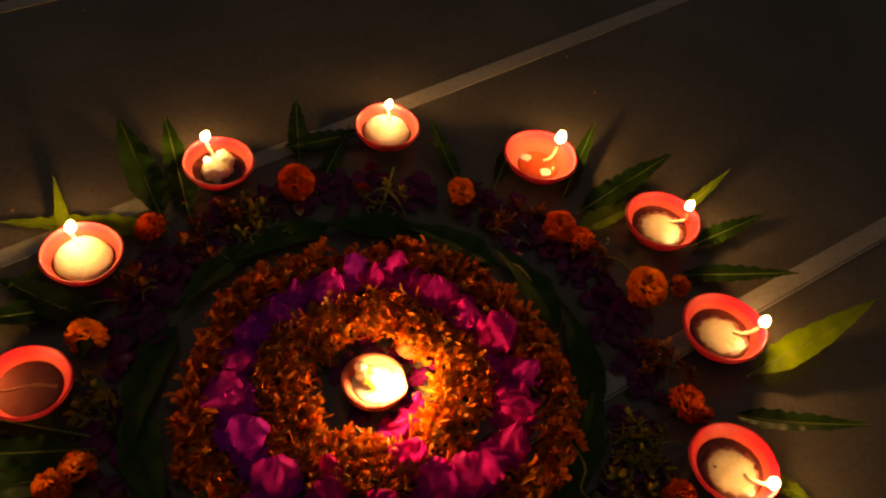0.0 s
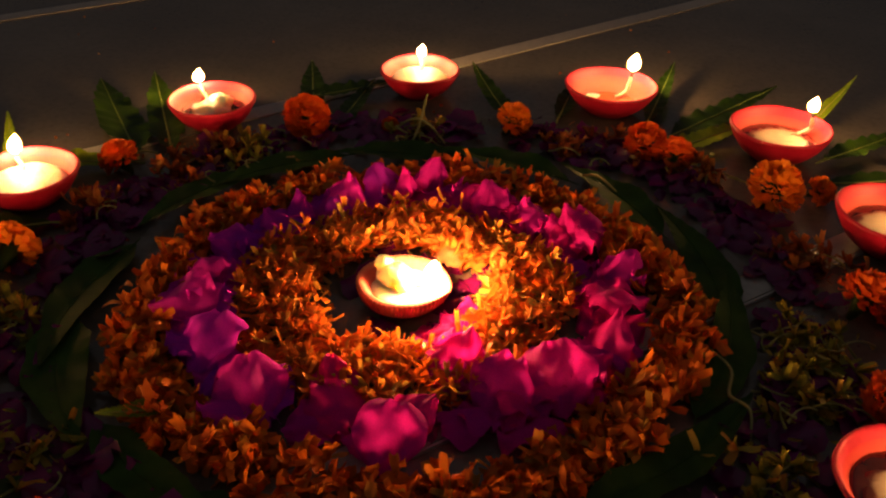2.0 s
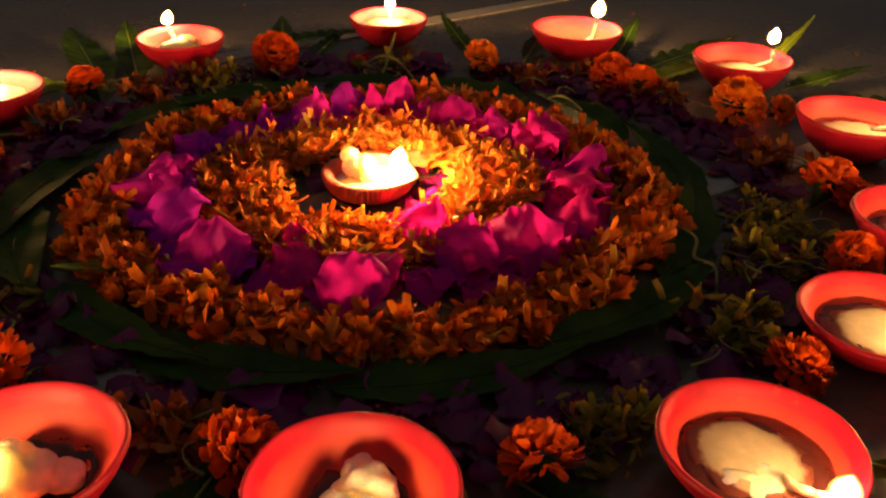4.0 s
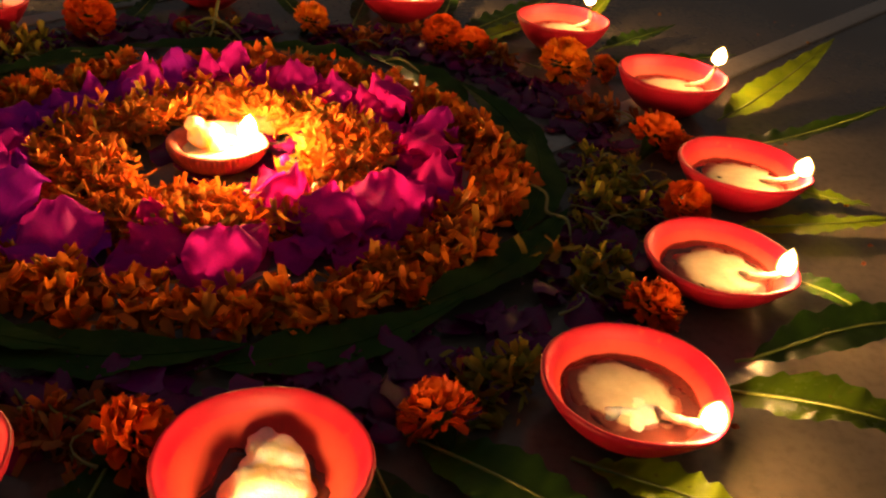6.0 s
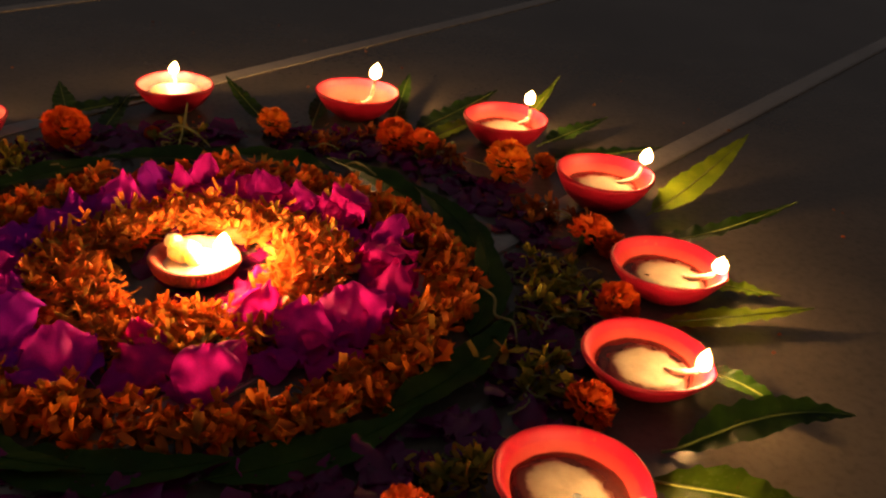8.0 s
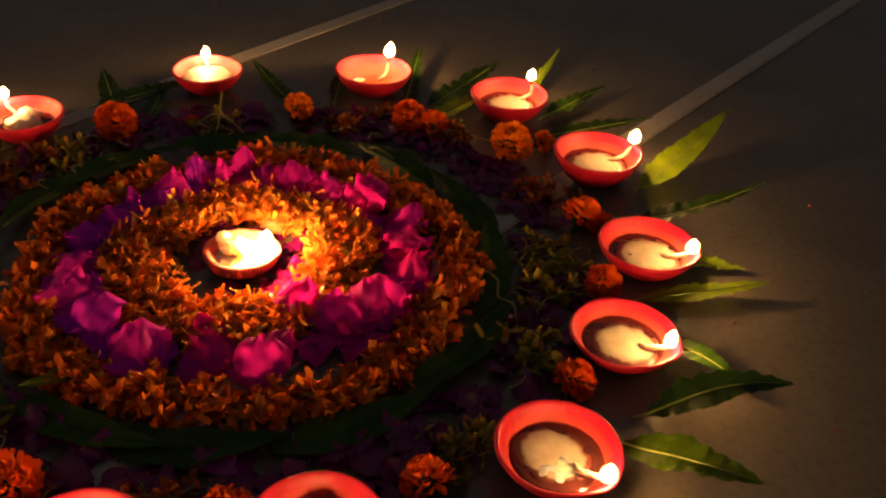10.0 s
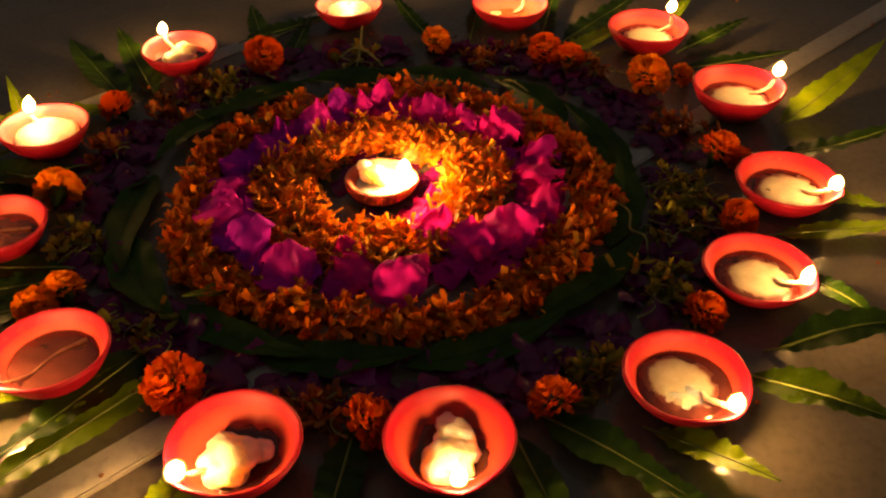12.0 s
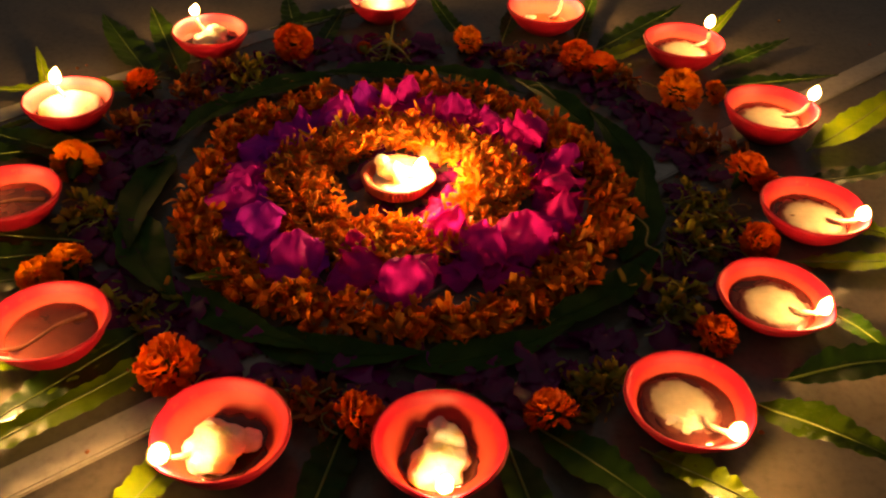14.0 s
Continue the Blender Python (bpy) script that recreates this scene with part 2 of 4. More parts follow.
def tube(points, radii, sides=8):
    verts = []
    for n, p in enumerate(points):
        ahead = (Vector(points[min(n + 1, len(points) - 1)]) - Vector(points[max(n - 1, 0)])).normalized()
        q = ahead.to_track_quat("Z", "Y")
        for k in range(sides):
            a = 2 * math.pi * k / sides
            verts.append(Vector(p) + q @ Vector((math.cos(a), math.sin(a), 0)) * radii[n])
    return verts, len(points), sides


def tube_mesh(name, points, radii, sides=8):
    verts, rows, cols = tube(points, radii, sides)
    mesh = grid_mesh(name, verts, rows, cols, True)
    return mesh


class Litter:
    """Many small pieces gathered into one mesh."""

    def __init__(self):
        self.verts, self.faces = [], []

    def piece(self, verts, rows, cols, closed=False):
        start = len(self.verts)
        self.verts += [tuple(v) for v in verts]
        for r in range(rows - 1):
            for c in range(cols if closed else cols - 1):
                d = (c + 1) % cols
                self.faces.append((start + r * cols + c, start + r * cols + d, start + (r + 1) * cols + d, start + (r + 1) * cols + c))

    def mesh(self, name):
        mesh = bpy.data.meshes.new(name)
        mesh.from_pydata(self.verts, [], self.faces)
        return mesh


def strap(length, width, curl, cup, rng, frill=0.0):
    """A small petal along +x: rows of three points, narrow at the base, blunt at the end."""
    verts = []
    for n, w in enumerate((0.25, 0.8, 1.05, 0.85)):
        s = n / 3
        x = length * s * (1 - 0.18 * abs(curl) * s)
        z = length * curl * s * s
        for side in (-1, 0, 1):
            edge = abs(side) * cup * width * 0.5 + (rng.uniform(-1, 1) * frill * width if n else 0)
            verts.append(Vector((x + (rng.uniform(-0.10, 0.03) * length if side == 0 and n == 3 else 0), side * width * 0.5 * w, z + edge)))
    return verts


def aim(yaw, tilt, roll=0.0):
    return Matrix.Rotation(yaw, 4, "Z") @ Matrix.Rotation(-tilt, 4, "Y") @ Matrix.Rotation(roll, 4, "X")

# ---- floor ----


def slab(name, x0, y0, x1, y1, wide, low, high, material, label):
    """A long bar on the floor from one point to another."""
    bm = bmesh.new()
    bmesh.ops.create_cube(bm, size=1)
    length = math.hypot(x1 - x0, y1 - y0)
    bmesh.ops.scale(bm, vec=(length, wide, high - low), verts=bm.verts)
    ob = part(name, bm, material, None, smooth=False)
    ob.matrix_world = pose((x0 + x1) / 2, (y0 + y1) / 2, (low + high) / 2, 0, 0, math.degrees(math.atan2(y1 - y0, x1 - x0)))
    return tagged(ob, label, "floor", kind="structure")


ground = bmesh.new()
bmesh.ops.create_grid(ground, x_segments=8, y_segments=8, size=40)
tagged(part("floor", ground, FLOOR, smooth=False), "polished dark grey cement floor with fine specks", "floor", kind="structure")
for run, shift in ((41.0, -0.52), (40.4, -0.110), (43.5, 0.287), (41.5, 0.655), (42.0, 1.05)):
    run = radians(run)
    mx, my, dx, dy = -math.sin(run) * shift, math.cos(run) * shift, math.cos(run) * 6, math.sin(run) * 6
    slab("trim", mx - dx, my - dy, mx + dx, my + dy, 0.020, -0.02, 0.0012, STRIP, "pale stone strip inlaid between floor panels")

# Thin pale bar, added for the bright glint on the strip's lower edge.
run = radians(40.4)
mx, my = -math.sin(run) * -0.1225, math.cos(run) * -0.1225
slab("trim", mx - math.cos(run) * 6, my - math.sin(run) * 6, mx + math.cos(run) * 6, my + math.sin(run) * 6, 0.0016, -0.02, 0.0022, STRIP, "thin raised pale bar put in for the glint along a floor strip")

# ---- oil lamps ----


def blob(name, balls, material, parent, label, seed, squash=0.8, depth=0.18):
    """Soft lumps of ghee that run into one another."""
    bm = bmesh.new()
    for x, y, z, r in balls:
        made = bmesh.ops.create_icosphere(bm, subdivisions=4, radius=1)["verts"]
        for v in made:
            p = v.co.copy()
            f = 1 + depth * noise.noise(p * 1.6 + Vector((seed, x * 90, y * 90))) + 0.09 * noise.noise(p * 4.5 + Vector((seed, 3, x * 50)))
            v.co = Vector((x, y, z)) + Vector((p.x, p.y, p.z * squash)) * r * f
    ob = part(name, bm, material, parent, label)
    fuse = ob.modifiers.new("fuse", "REMESH")
    fuse.mode, fuse.voxel_size, fuse.use_smooth_shade = "VOXEL", 0.0007, True
    ob.modifiers.new("melt", "SMOOTH").iterations = 5
    return ob


def pool(name, radius, height, dx, dy, seed, material, parent, label, uneven=0.12, relief=0.0008):
    """A set pool with an uneven rim, domed a little."""
    cols, verts = 48, []
    for f, z in ((0.0, 0.0006), (0.25, 0.0007), (0.5, 0.0006), (0.62, 0.0007), (0.74, 0.0007), (0.88, 0.0004), (0.96, 0.0), (1.0, -0.0025)):
        for c in range(cols):
            a = 2 * math.pi * c / cols
            way = Vector((math.cos(a), math.sin(a), 0))
            r = radius * f * (1 + uneven * noise.noise(way * 1.3 + Vector((seed, 0, 0))) + 0.3 * uneven * noise.noise(way * 4 + Vector((0, seed, 0))))
            bumpy = relief * (noise.noise(Vector((r * math.cos(a) * 160, r * math.sin(a) * 160, seed))) + (0.9 * (1 - f * f) if relief > 0.001 else 0))
            verts.append((dx + r * math.cos(a), dy + r * math.sin(a), height + z + bumpy * min(1, 2 * f)))
    return part_of(name, grid_mesh(name, verts, 8, cols, True), material, parent, label)


def shadow_patch(parent, R, H, seed):
    """Dark patch laid in a bowl as the painted shadow of its lump of ghee; +x is the wick's side."""
    inner = ((0.0, 0.15), (0.28, 0.17), (0.50, 0.27), (0.69, 0.46), (0.82, 0.70), (0.90, 0.90))

    def height(f):
        for (r0, z0), (r1, z1) in zip(inner, inner[1:]):
            if f <= r1:
                return z0 + (z1 - z0) * (f - r0) / (r1 - r0)
        return inner[-1][1]

    cols, verts = 60, []
    rings = (0.0, 0.2, 0.4, 0.6, 0.75, 0.88, 1.0, 1.03)
    for n, f in enumerate(rings):
        for c in range(cols):
            a = 2 * math.pi * c / cols
            way = Vector((math.cos(a), math.sin(a), 0))
            edge = 0.60 + 0.10 * math.exp(-((abs(math.remainder(a - math.pi, 2 * math.pi)) / 0.5) ** 2)) - 0.05 * math.cos(2 * a) ** 2
            edge *= 1 + 0.16 * noise.noise(way * 1.6 + Vector((seed, 0, 0))) + 0.10 * noise.noise(way * 4.2 + Vector((0, seed, 0)))
            r = f * edge
            drop = -0.0016 if n == len(rings) - 1 else 0.0007
            verts.append((r * R * math.cos(a), r * R * math.sin(a), height(r) * H + drop))
    # Named and coloured as oil, but it draws the lump's shade.
    return part_of("oil", grid_mesh("oil", verts, len(rings), cols, True), OIL, parent, "dark brown patch for the shadow of the ghee lump")


def flame_part(parent, x, y, z, tall, wide, lean, material):
    lean = Vector(lean)
    tall *= 0.84
    verts, rows, cols = [], 12, 14
    for n in range(rows):
        s = n / (rows - 1)
        r = wide * 0.5 * (math.sin(math.pi * min(1, s * 1.25 + 0.06) ** 0.8) if s < 0.4 else math.cos((s - 0.4) / 0.6 * math.pi / 2) ** 0.9)
        r = max(r, 0.0001)
        for c in range(cols):
            a = 2 * math.pi * c / cols
            verts.append((x + lean.x * s * s * tall + r * math.cos(a), y + lean.y * s * s * tall + r * math.sin(a), z + tall * s))
    flame = part_of("flame", grid_mesh("flame", verts, rows, cols, True), material, parent, "small burning yellow flame")
    # Slightly larger glowing shell, put in for the bloom round the flame.
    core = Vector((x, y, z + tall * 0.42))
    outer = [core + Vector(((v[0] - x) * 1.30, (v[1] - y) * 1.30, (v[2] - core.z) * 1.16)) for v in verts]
    part_of("bloom_shell", grid_mesh("bloom_shell", outer, rows, cols, True), BLOOM, flame, "faint orange shell imitating bloom round the flame")
    return flame


def wick_part(parent, points, thick, material=None, label="twisted white cotton wick"):
    fine = smoothed(points, 5)
    radii = [thick * (1.0 + 0.15 * math.sin(n * 1.9)) * (1 if n < len(fine) - 3 else 0.7) for n in range(len(fine))]
    wick = part_of("wick", tube_mesh("wick", fine, radii, 9), material or COTTON, parent, label)
    tip, before = Vector(fine[-1]), Vector(fine[-3])
    end = tip + (tip - before).normalized() * 0.002 + Vector((0, 0, 0.0012))
    part_of("wick_tip", tube_mesh("wick_tip", [tuple(before), tuple(tip), tuple(end)], [thick * 0.95, thick * 0.85, thick * 0.4], 9), CHAR, wick, "charred black wick end")
    return wick


def lamp_bowl(parent, R, H, seed, spout, material, ribs=0, label=""):
    outer = [(0.0, 0.0), (0.56, 0.0), (0.68, 0.03), (0.84, 0.20), (0.94, 0.45), (0.99, 0.70), (1.0, 0.88)] if ribs else [(0.0, 0.0), (0.38, 0.0), (0.44, 0.015), (0.56, 0.13), (0.74, 0.34), (0.88, 0.60), (0.965, 0.82), (1.0, 0.92)]
    inner = [(0.995, 0.975), (0.975, 1.0), (0.945, 0.985), (0.90, 0.90), (0.82, 0.70), (0.69, 0.46), (0.50, 0.27), (0.28, 0.17), (0.0, 0.15)]
    if ribs:
        inner = [(0.985, 0.97), (0.93, 1.0), (0.86, 0.96), (0.80, 0.82), (0.72, 0.62), (0.60, 0.42), (0.40, 0.27), (0.0, 0.22)]
    profile = smoothed([(r * R, z * H) for r, z in outer + inner], 3)
    rng = random.Random(seed)
    shift = Vector((rng.uniform(-5, 5), rng.uniform(-5, 5), rng.uniform(-5, 5)))

    def wobble(a, r, z):
        f, up = r / R, z / H
        way = Vector((math.cos(a), math.sin(a), 0))
        g = 1 + 0.022 * noise.noise(way * 1.1 + shift) + 0.008 * noise.noise(way * 5 + shift)
        near = math.exp(-((math.atan2(math.sin(a), math.cos(a)) / 0.30) ** 2))
        g += spout * near * max(0.0, up - 0.45)
        z2 = z + H * up * (0.03 * noise.noise(way * 1.4 - shift) - 0.10 * (spout / 0.1) * near * max(0.0, up - 0.6))
        if ribs and up > 0.3 and f > 0.84:
            g += 0.020 * math.cos(a * ribs)
        return (r * g * math.cos(a), r * g * math.sin(a), z2)

    steps = 4 * ribs if ribs else 64
    bowl = part_of("bowl", turned("bowl", profile, wobble, steps), material, parent, label)
    if not ribs:
        bowl.data.materials.append(LINING)
        first = next(n for n in range(len(profile) - 1, 0, -1) if profile[n][1] > 0.84 * H) + 1
        for face in bowl.data.polygons:
            if face.index // steps >= first:
                face.material_index = 1
    return bowl


def oil_lamp(x, y, R, fx, fy, filling, seed, label, H=0.026, up=0.0, tall=0.0155, lift=0.0, fat=0.0098):
    """A clay lamp at x, y; its wick points to the flame's offset fx, fy."""
    lamp = new("oil_lamp")
    yaw = math.atan2(fy, fx)
    lamp.matrix_world = pose(x, y, up, 0, 0, math.degrees(yaw))
    lamp_bowl(lamp, R, H, seed, 0.10, CLAY)
    LAMPS.append((x, y, R))
    reach = math.hypot(fx, fy)
    turn = Matrix.Rotation(-yaw, 2)

    def here(px, py):
        v = turn @ Vector((px, py))
        return v.x, v.y

    level = 0.58 * H
    lumpy = filling in ("twin", "lump") and fy < 0
    if filling == "bare" or lumpy:
        level = 0.34 * H
    inside = {0.58: 0.755, 0.34: 0.575}[round(level / H, 2)] * R
    if lumpy:
        shadow_patch(lamp, R, H, seed)
    else:
        pool("oil", inside * 1.02, level, 0, 0, seed, RED_OIL if filling == "bare" else OIL, lamp, "red oil with its glow put into the colour" if filling == "bare" else "dark red-brown oil", 0.0)
    wick_end = (reach, 0.0, H + 0.0015 + lift)
    wick_from = (inside * 0.42, 0.002, level + 0.001)
    if filling == "pool":
        dx, dy = here(0.0, -0.11 * R)
        pool("ghee", 0.66 * R, level + 0.0006, dx, dy, seed + 3, WAX_POOL, lamp, "pale cream set ghee", 0.14)
    elif filling == "full":
        pool("ghee", 0.70 * R, level + 0.0026, 0.0, 0.0, seed + 3, WAX, lamp, "pale melting ghee", 0.05)
    elif filling == "bare":
        dx, dy = here(0.2 * R, -0.25 * R)
        pool("ghee", 0.16 * R, level + 0.0008, dx, dy, seed + 2, WAX, lamp, "small flake of ghee", 0.4)
        dx, dy = here(-0.35 * R, 0.22 * R)
        pool("ghee", 0.17 * R, level + 0.0008, dx, dy, seed + 5, WAX, lamp, "small flake of ghee", 0.4)
    elif filling == "twin":
        level += 0.10 * H if lumpy else 0.0
        balls = [(*here(-0.02 * R, -0.20 * R), level + 0.002, 0.41 * R), (*here(0.08 * R, 0.20 * R), level + 0.004, 0.31 * R), (*here(-0.02 * R, 0.45 * R), level + 0.004, 0.18 * R), (*here(0.22 * R, -0.05 * R), level, 0.22 * R)]
        blob("ghee", balls, WAX, lamp, "pale lump of set ghee", seed, 0.5 if fy > 0 else 0.66, 0.30)
    elif filling == "lump":
        level += 0.10 * H
        balls = [(*here(-0.12 * R, -0.16 * R), level + 0.002, 0.40 * R), (*here(-0.20 * R, 0.14 * R), level + 0.003, 0.24 * R), (*here(0.10 * R, 0.02 * R), level + 0.003, 0.26 * R), (*here(0.36 * R, 0.10 * R), level, 0.20 * R)]
        blob("ghee", balls, WAX, lamp, "pale lump of set ghee", seed, 0.7, 0.28)
    elif filling == "heap":
        dx, dy = here(-0.08 * R, 0.02 * R)
        pool("ghee", 0.62 * R, level + 0.0006, dx, dy, seed + 3, WAX_POOL, lamp, "pale cream set ghee", 0.16)
        crumbs = [(*here(px * R, py * R), level - 0.0006, r * R) for px, py, r in ((-0.26, -0.30, 0.17), (-0.08, -0.34, 0.21), (0.10, -0.30, 0.19), (0.02, -0.14, 0.16), (0.22, -0.22, 0.13), (0.16, -0.04, 0.08))]
        blob("ghee", crumbs, WAX, lamp, "pale broken lump of set ghee", seed, 0.36, 0.35)
    if filling == "film":
        wick_from = (-inside * 0.82, 0.10 * R, level + 0.002)
        wick_part(lamp, [wick_from, (-0.1 * R, -0.04 * R, level + 0.0012), (inside * 0.7, 0.03 * R, level + 0.002), wick_end], 0.0011, SOAKED, "brown oil-soaked wick")
    else:
        wick_part(lamp, [wick_from, (inside * 0.62, -0.001, level + 0.0035), (inside * 0.95, 0.0, level + 0.007), wick_end], 0.0017)
    flame_part(lamp, reach, 0, H + 0.001 + lift, tall, fat, here(0.12, 0.1), FLAME)
    return tagged(lamp, label, "oil lamp", "ring of oil lamps")


LAMPS = []


def clear(x, y, gap=0.004):
    """True where no lamp stands."""
    return all(math.hypot(x - lx, y - ly) > lr + gap for lx, ly, lr in LAMPS)


RED = "lit red clay lamp "
oil_lamp(-0.057, 0.284, 0.0355, -0.003, 0.026, "full", 1, RED + "brimming with pale melted ghee", H=0.025, tall=0.0125, fat=0.0078)
oil_lamp(0.111, 0.277, 0.0395, 0.018, 0.018, "bare", 2, RED + "almost empty, red oil and ghee flakes", H=0.026, lift=0.005, tall=0.017, fat=0.0102)
oil_lamp(0.240, 0.209, 0.0390, 0.0235, 0.010, "pool", 3, RED + "holding a round pool of ghee", H=0.028, lift=0.008, tall=0.0135, fat=0.0082)
oil_lamp(0.291, 0.081, 0.0390, 0.0335, 0.003, "pool", 4, RED + "with glowing ghee beside a bright leaf", H=0.030, lift=0.005, tall=0.014, fat=0.0092)
oil_lamp(0.288, -0.057, 0.0380, 0.028, -0.017, "pool", 5, RED + "with a wide ghee pool in dark oil", H=0.025, tall=0.012, fat=0.009)
oil_lamp(0.236, -0.154, 0.0370, 0.024, -0.019, "pool", 6, RED + "with thin ghee and a leaning flame", H=0.021, tall=0.0145, fat=0.0074)
oil_lamp(0.163, -0.250, 0.0370, 0.019, -0.029, "heap", 7, RED + "holding broken lumps of ghee", H=0.023, tall=0.0125, fat=0.0084)
oil_lamp(0.025, -0.292, 0.0360, 0.003, -0.032, "twin", 8, RED + "with a tall two-lobed lump of ghee", tall=0.0115, fat=0.008)
oil_lamp(-0.090, -0.291, 0.0365, -0.025, -0.024, "lump", 9, RED + "with one big rounded lump of ghee", tall=0.013, fat=0.0095)
oil_lamp(-0.210, -0.217, 0.0355, -0.023, -0.030, "film", 10, RED + "with dark oil and a long wick", tall=0.018, fat=0.0098)
oil_lamp(-0.287, -0.090, 0.0350, -0.033, -0.012, "film", 11, RED + "with dark oil, a wick trailing across", tall=0.014, fat=0.0086)
oil_lamp(-0.296, 0.046, 0.0365, -0.017, 0.020, "full", 12, RED + "full of pale ghee", lift=0.0, tall=0.016, fat=0.0086)
oil_lamp(-0.213, 0.187, 0.0355, -0.020, 0.024, "twin", 13, RED + "with a split ghee lump in black oil", lift=0.0015, tall=0.0125, fat=0.0084)


def centre_lamp():
    lamp = new("oil_lamp")
    R, H = 0.0275, 0.0140
    lamp.matrix_world = pose(-0.0175, -0.031, 0.003, 0, 0, -8)
    lamp_bowl(lamp, R, H, 40, 0.14, TERRACOTTA, ribs=58, label="bowl with a ribbed outer wall")
    pool("ghee", 0.74 * R, 0.62 * H, 0.02 * R, 0, 44, WAX, lamp, "glowing melted ghee", 0.04)
    blob("ghee", [(-0.34 * R, 0.12 * R, 0.95 * H, 0.30 * R), (-0.50 * R, 0.18 * R, 1.40 * H, 0.20 * R), (-0.14 * R, 0.14 * R, 1.05 * H, 0.27 * R), (0.05 * R, -0.06 * R, 0.85 * H, 0.22 * R)], WAX, lamp, "pale lump of set ghee", 45, 1.0, 0.25)
    wick_part(lamp, [(0.1 * R, 0, 0.84 * H), (0.4 * R, 0, 0.88 * H), (0.62 * R, 0, 1.15 * H)], 0.0012)
    flame_part(lamp, 0.64 * R, 0, 1.15 * H, 0.0165, 0.0094, (0.1, 0.1), FLAME_SMALL)
    return tagged(lamp, "small ribbed terracotta lamp, lit, brimming with ghee amid petals", "oil lamp")


centre_lamp()

# ---- leaves ----


def leaf(x0, y0, x1, y1, wide, z0=0.006, z1=0.012, sag=0.0, vivid=False, bend=0.0, roll=0.0, waves=8.5, label="", group="leaves spread round the lamps", tone=None):
    """A long wavy-edged leaf from its stalk to its tip."""
    rng = random.Random(int((x0 * 7 + y0 * 13 + x1 * 3 + 9) * 10000))
    length = math.hypot(x1 - x0, y1 - y0)
    rows, cols = 64, 9
    ph1, ph2, wave = rng.uniform(0, 6), rng.uniform(0, 6), wide * rng.uniform(0.085, 0.145)
    fold = rng.uniform(0.10, 0.28)

    def spine(s):
        return Vector((length * s, bend * length * math.sin(math.pi * s), (z1 - z0) * s**1.5 + sag * math.sin(math.pi * s)))

    verts = []
    for n in range(rows):
        s = n / (rows - 1)
        c = spine(s)
        w = wide * 0.46 * min(1.0, (s / 0.22) ** 0.7) * (1 - max(0, (s - 0.35) / 0.65) ** 1.7) + 0.0004
        for k in range(cols):
            v = 2 * k / (cols - 1) - 1
            side = ph1 if v < 0 else ph2 + 20
            scallop = math.sin(2 * math.pi * waves * s + side + 1.3 * noise.noise(Vector((5 * s, side, 3))))
            ripple = (0.2 * scallop + 0.75 * noise.noise(Vector((waves * 1.7 * s, side, 0)))) * abs(v) ** 1.6
            edge = 1 + 0.035 * scallop * v * v + 0.14 * noise.noise(Vector((waves * 1.7 * s, side, 5))) * abs(v) + 0.05 * noise.noise(Vector((waves * 6 * s, side, 9))) * abs(v) ** 4
            tilt = v * w * math.sin(radians(roll))
            verts.append(c + Vector((0, v * w * edge * math.cos(radians(roll) + fold * 0.6), wave * ripple * min(1, w / (0.3 * wide)) + fold * abs(v) * w + tilt + 0.00035 * abs(v) ** 0.5 * math.sin(80 * s - 9 * abs(v)))))
    blade_mesh = grid_mesh("leaf", verts, rows, cols)
    ob = part_of("leaf", blade_mesh, tone or (LEAF_VIVID if vivid else LEAF))
    ob.matrix_world = pose(x0, y0, z0, 0, 0, math.degrees(math.atan2(y1 - y0, x1 - x0)))
    rib = [tuple(spine(n / 16) + Vector((0, 0, 0.0003))) for n in range(17)]
    rib = [tuple(spine(0) + Vector((-0.008, 0, -0.001)))] + rib
    part_of("midrib", tube_mesh("midrib", rib, [(0.0004 if tone is LEAF_DULL else 0.0009) * (1 - 0.7 * n / 17) for n in range(18)], 6), LEAF_MID if tone is LEAF_DULL else RIB, ob, "pale midrib with a short stalk")
    return tagged(ob, label or ("bright green leaf with wavy edges among the lamps" if vivid else "dark glossy green leaf with wavy edges on the floor"), "leaf", group)


# north
leaf(-0.250, 0.118, -0.336, 0.240, 0.042, roll=14)
leaf(-0.226, 0.128, -0.287, 0.245, 0.030, z1=0.02)
leaf(-0.140, 0.228, -0.165, 0.318, 0.022)
leaf(-0.112, 0.192, -0.098, 0.285, 0.020)
leaf(-0.160, 0.240, -0.070, 0.288, 0.024)
leaf(0.028, 0.236, -0.012, 0.300, 0.020, z1=0.028)
leaf(0.068, 0.240, 0.085, 0.330, 0.018)
leaf(0.142, 0.245, 0.172, 0.355, 0.018, z1=0.02)
leaf(0.160, 0.222, 0.262, 0.332, 0.030)
leaf(0.158, 0.196, 0.226, 0.248, 0.026, vivid=True)
leaf(0.250, 0.226, 0.310, 0.281, 0.014, z1=0.045, vivid=True)
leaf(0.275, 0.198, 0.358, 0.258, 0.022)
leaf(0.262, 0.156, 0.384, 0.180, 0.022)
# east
leaf(0.322, 0.048, 0.436, 0.130, 0.031, z0=0.010, z1=0.045, vivid=True, label="bright yellow-green wavy leaf curling up beside a lamp")
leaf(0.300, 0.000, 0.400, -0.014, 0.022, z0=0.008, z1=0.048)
leaf(0.300, -0.044, 0.364, -0.076, 0.022, z1=0.008, vivid=True)
leaf(0.268, -0.102, 0.375, -0.098, 0.020, z1=0.012, vivid=True)
leaf(0.266, -0.146, 0.302, -0.200, 0.022, z0=0.004, z1=0.010, sag=0.006, tone=LEAF_MID)
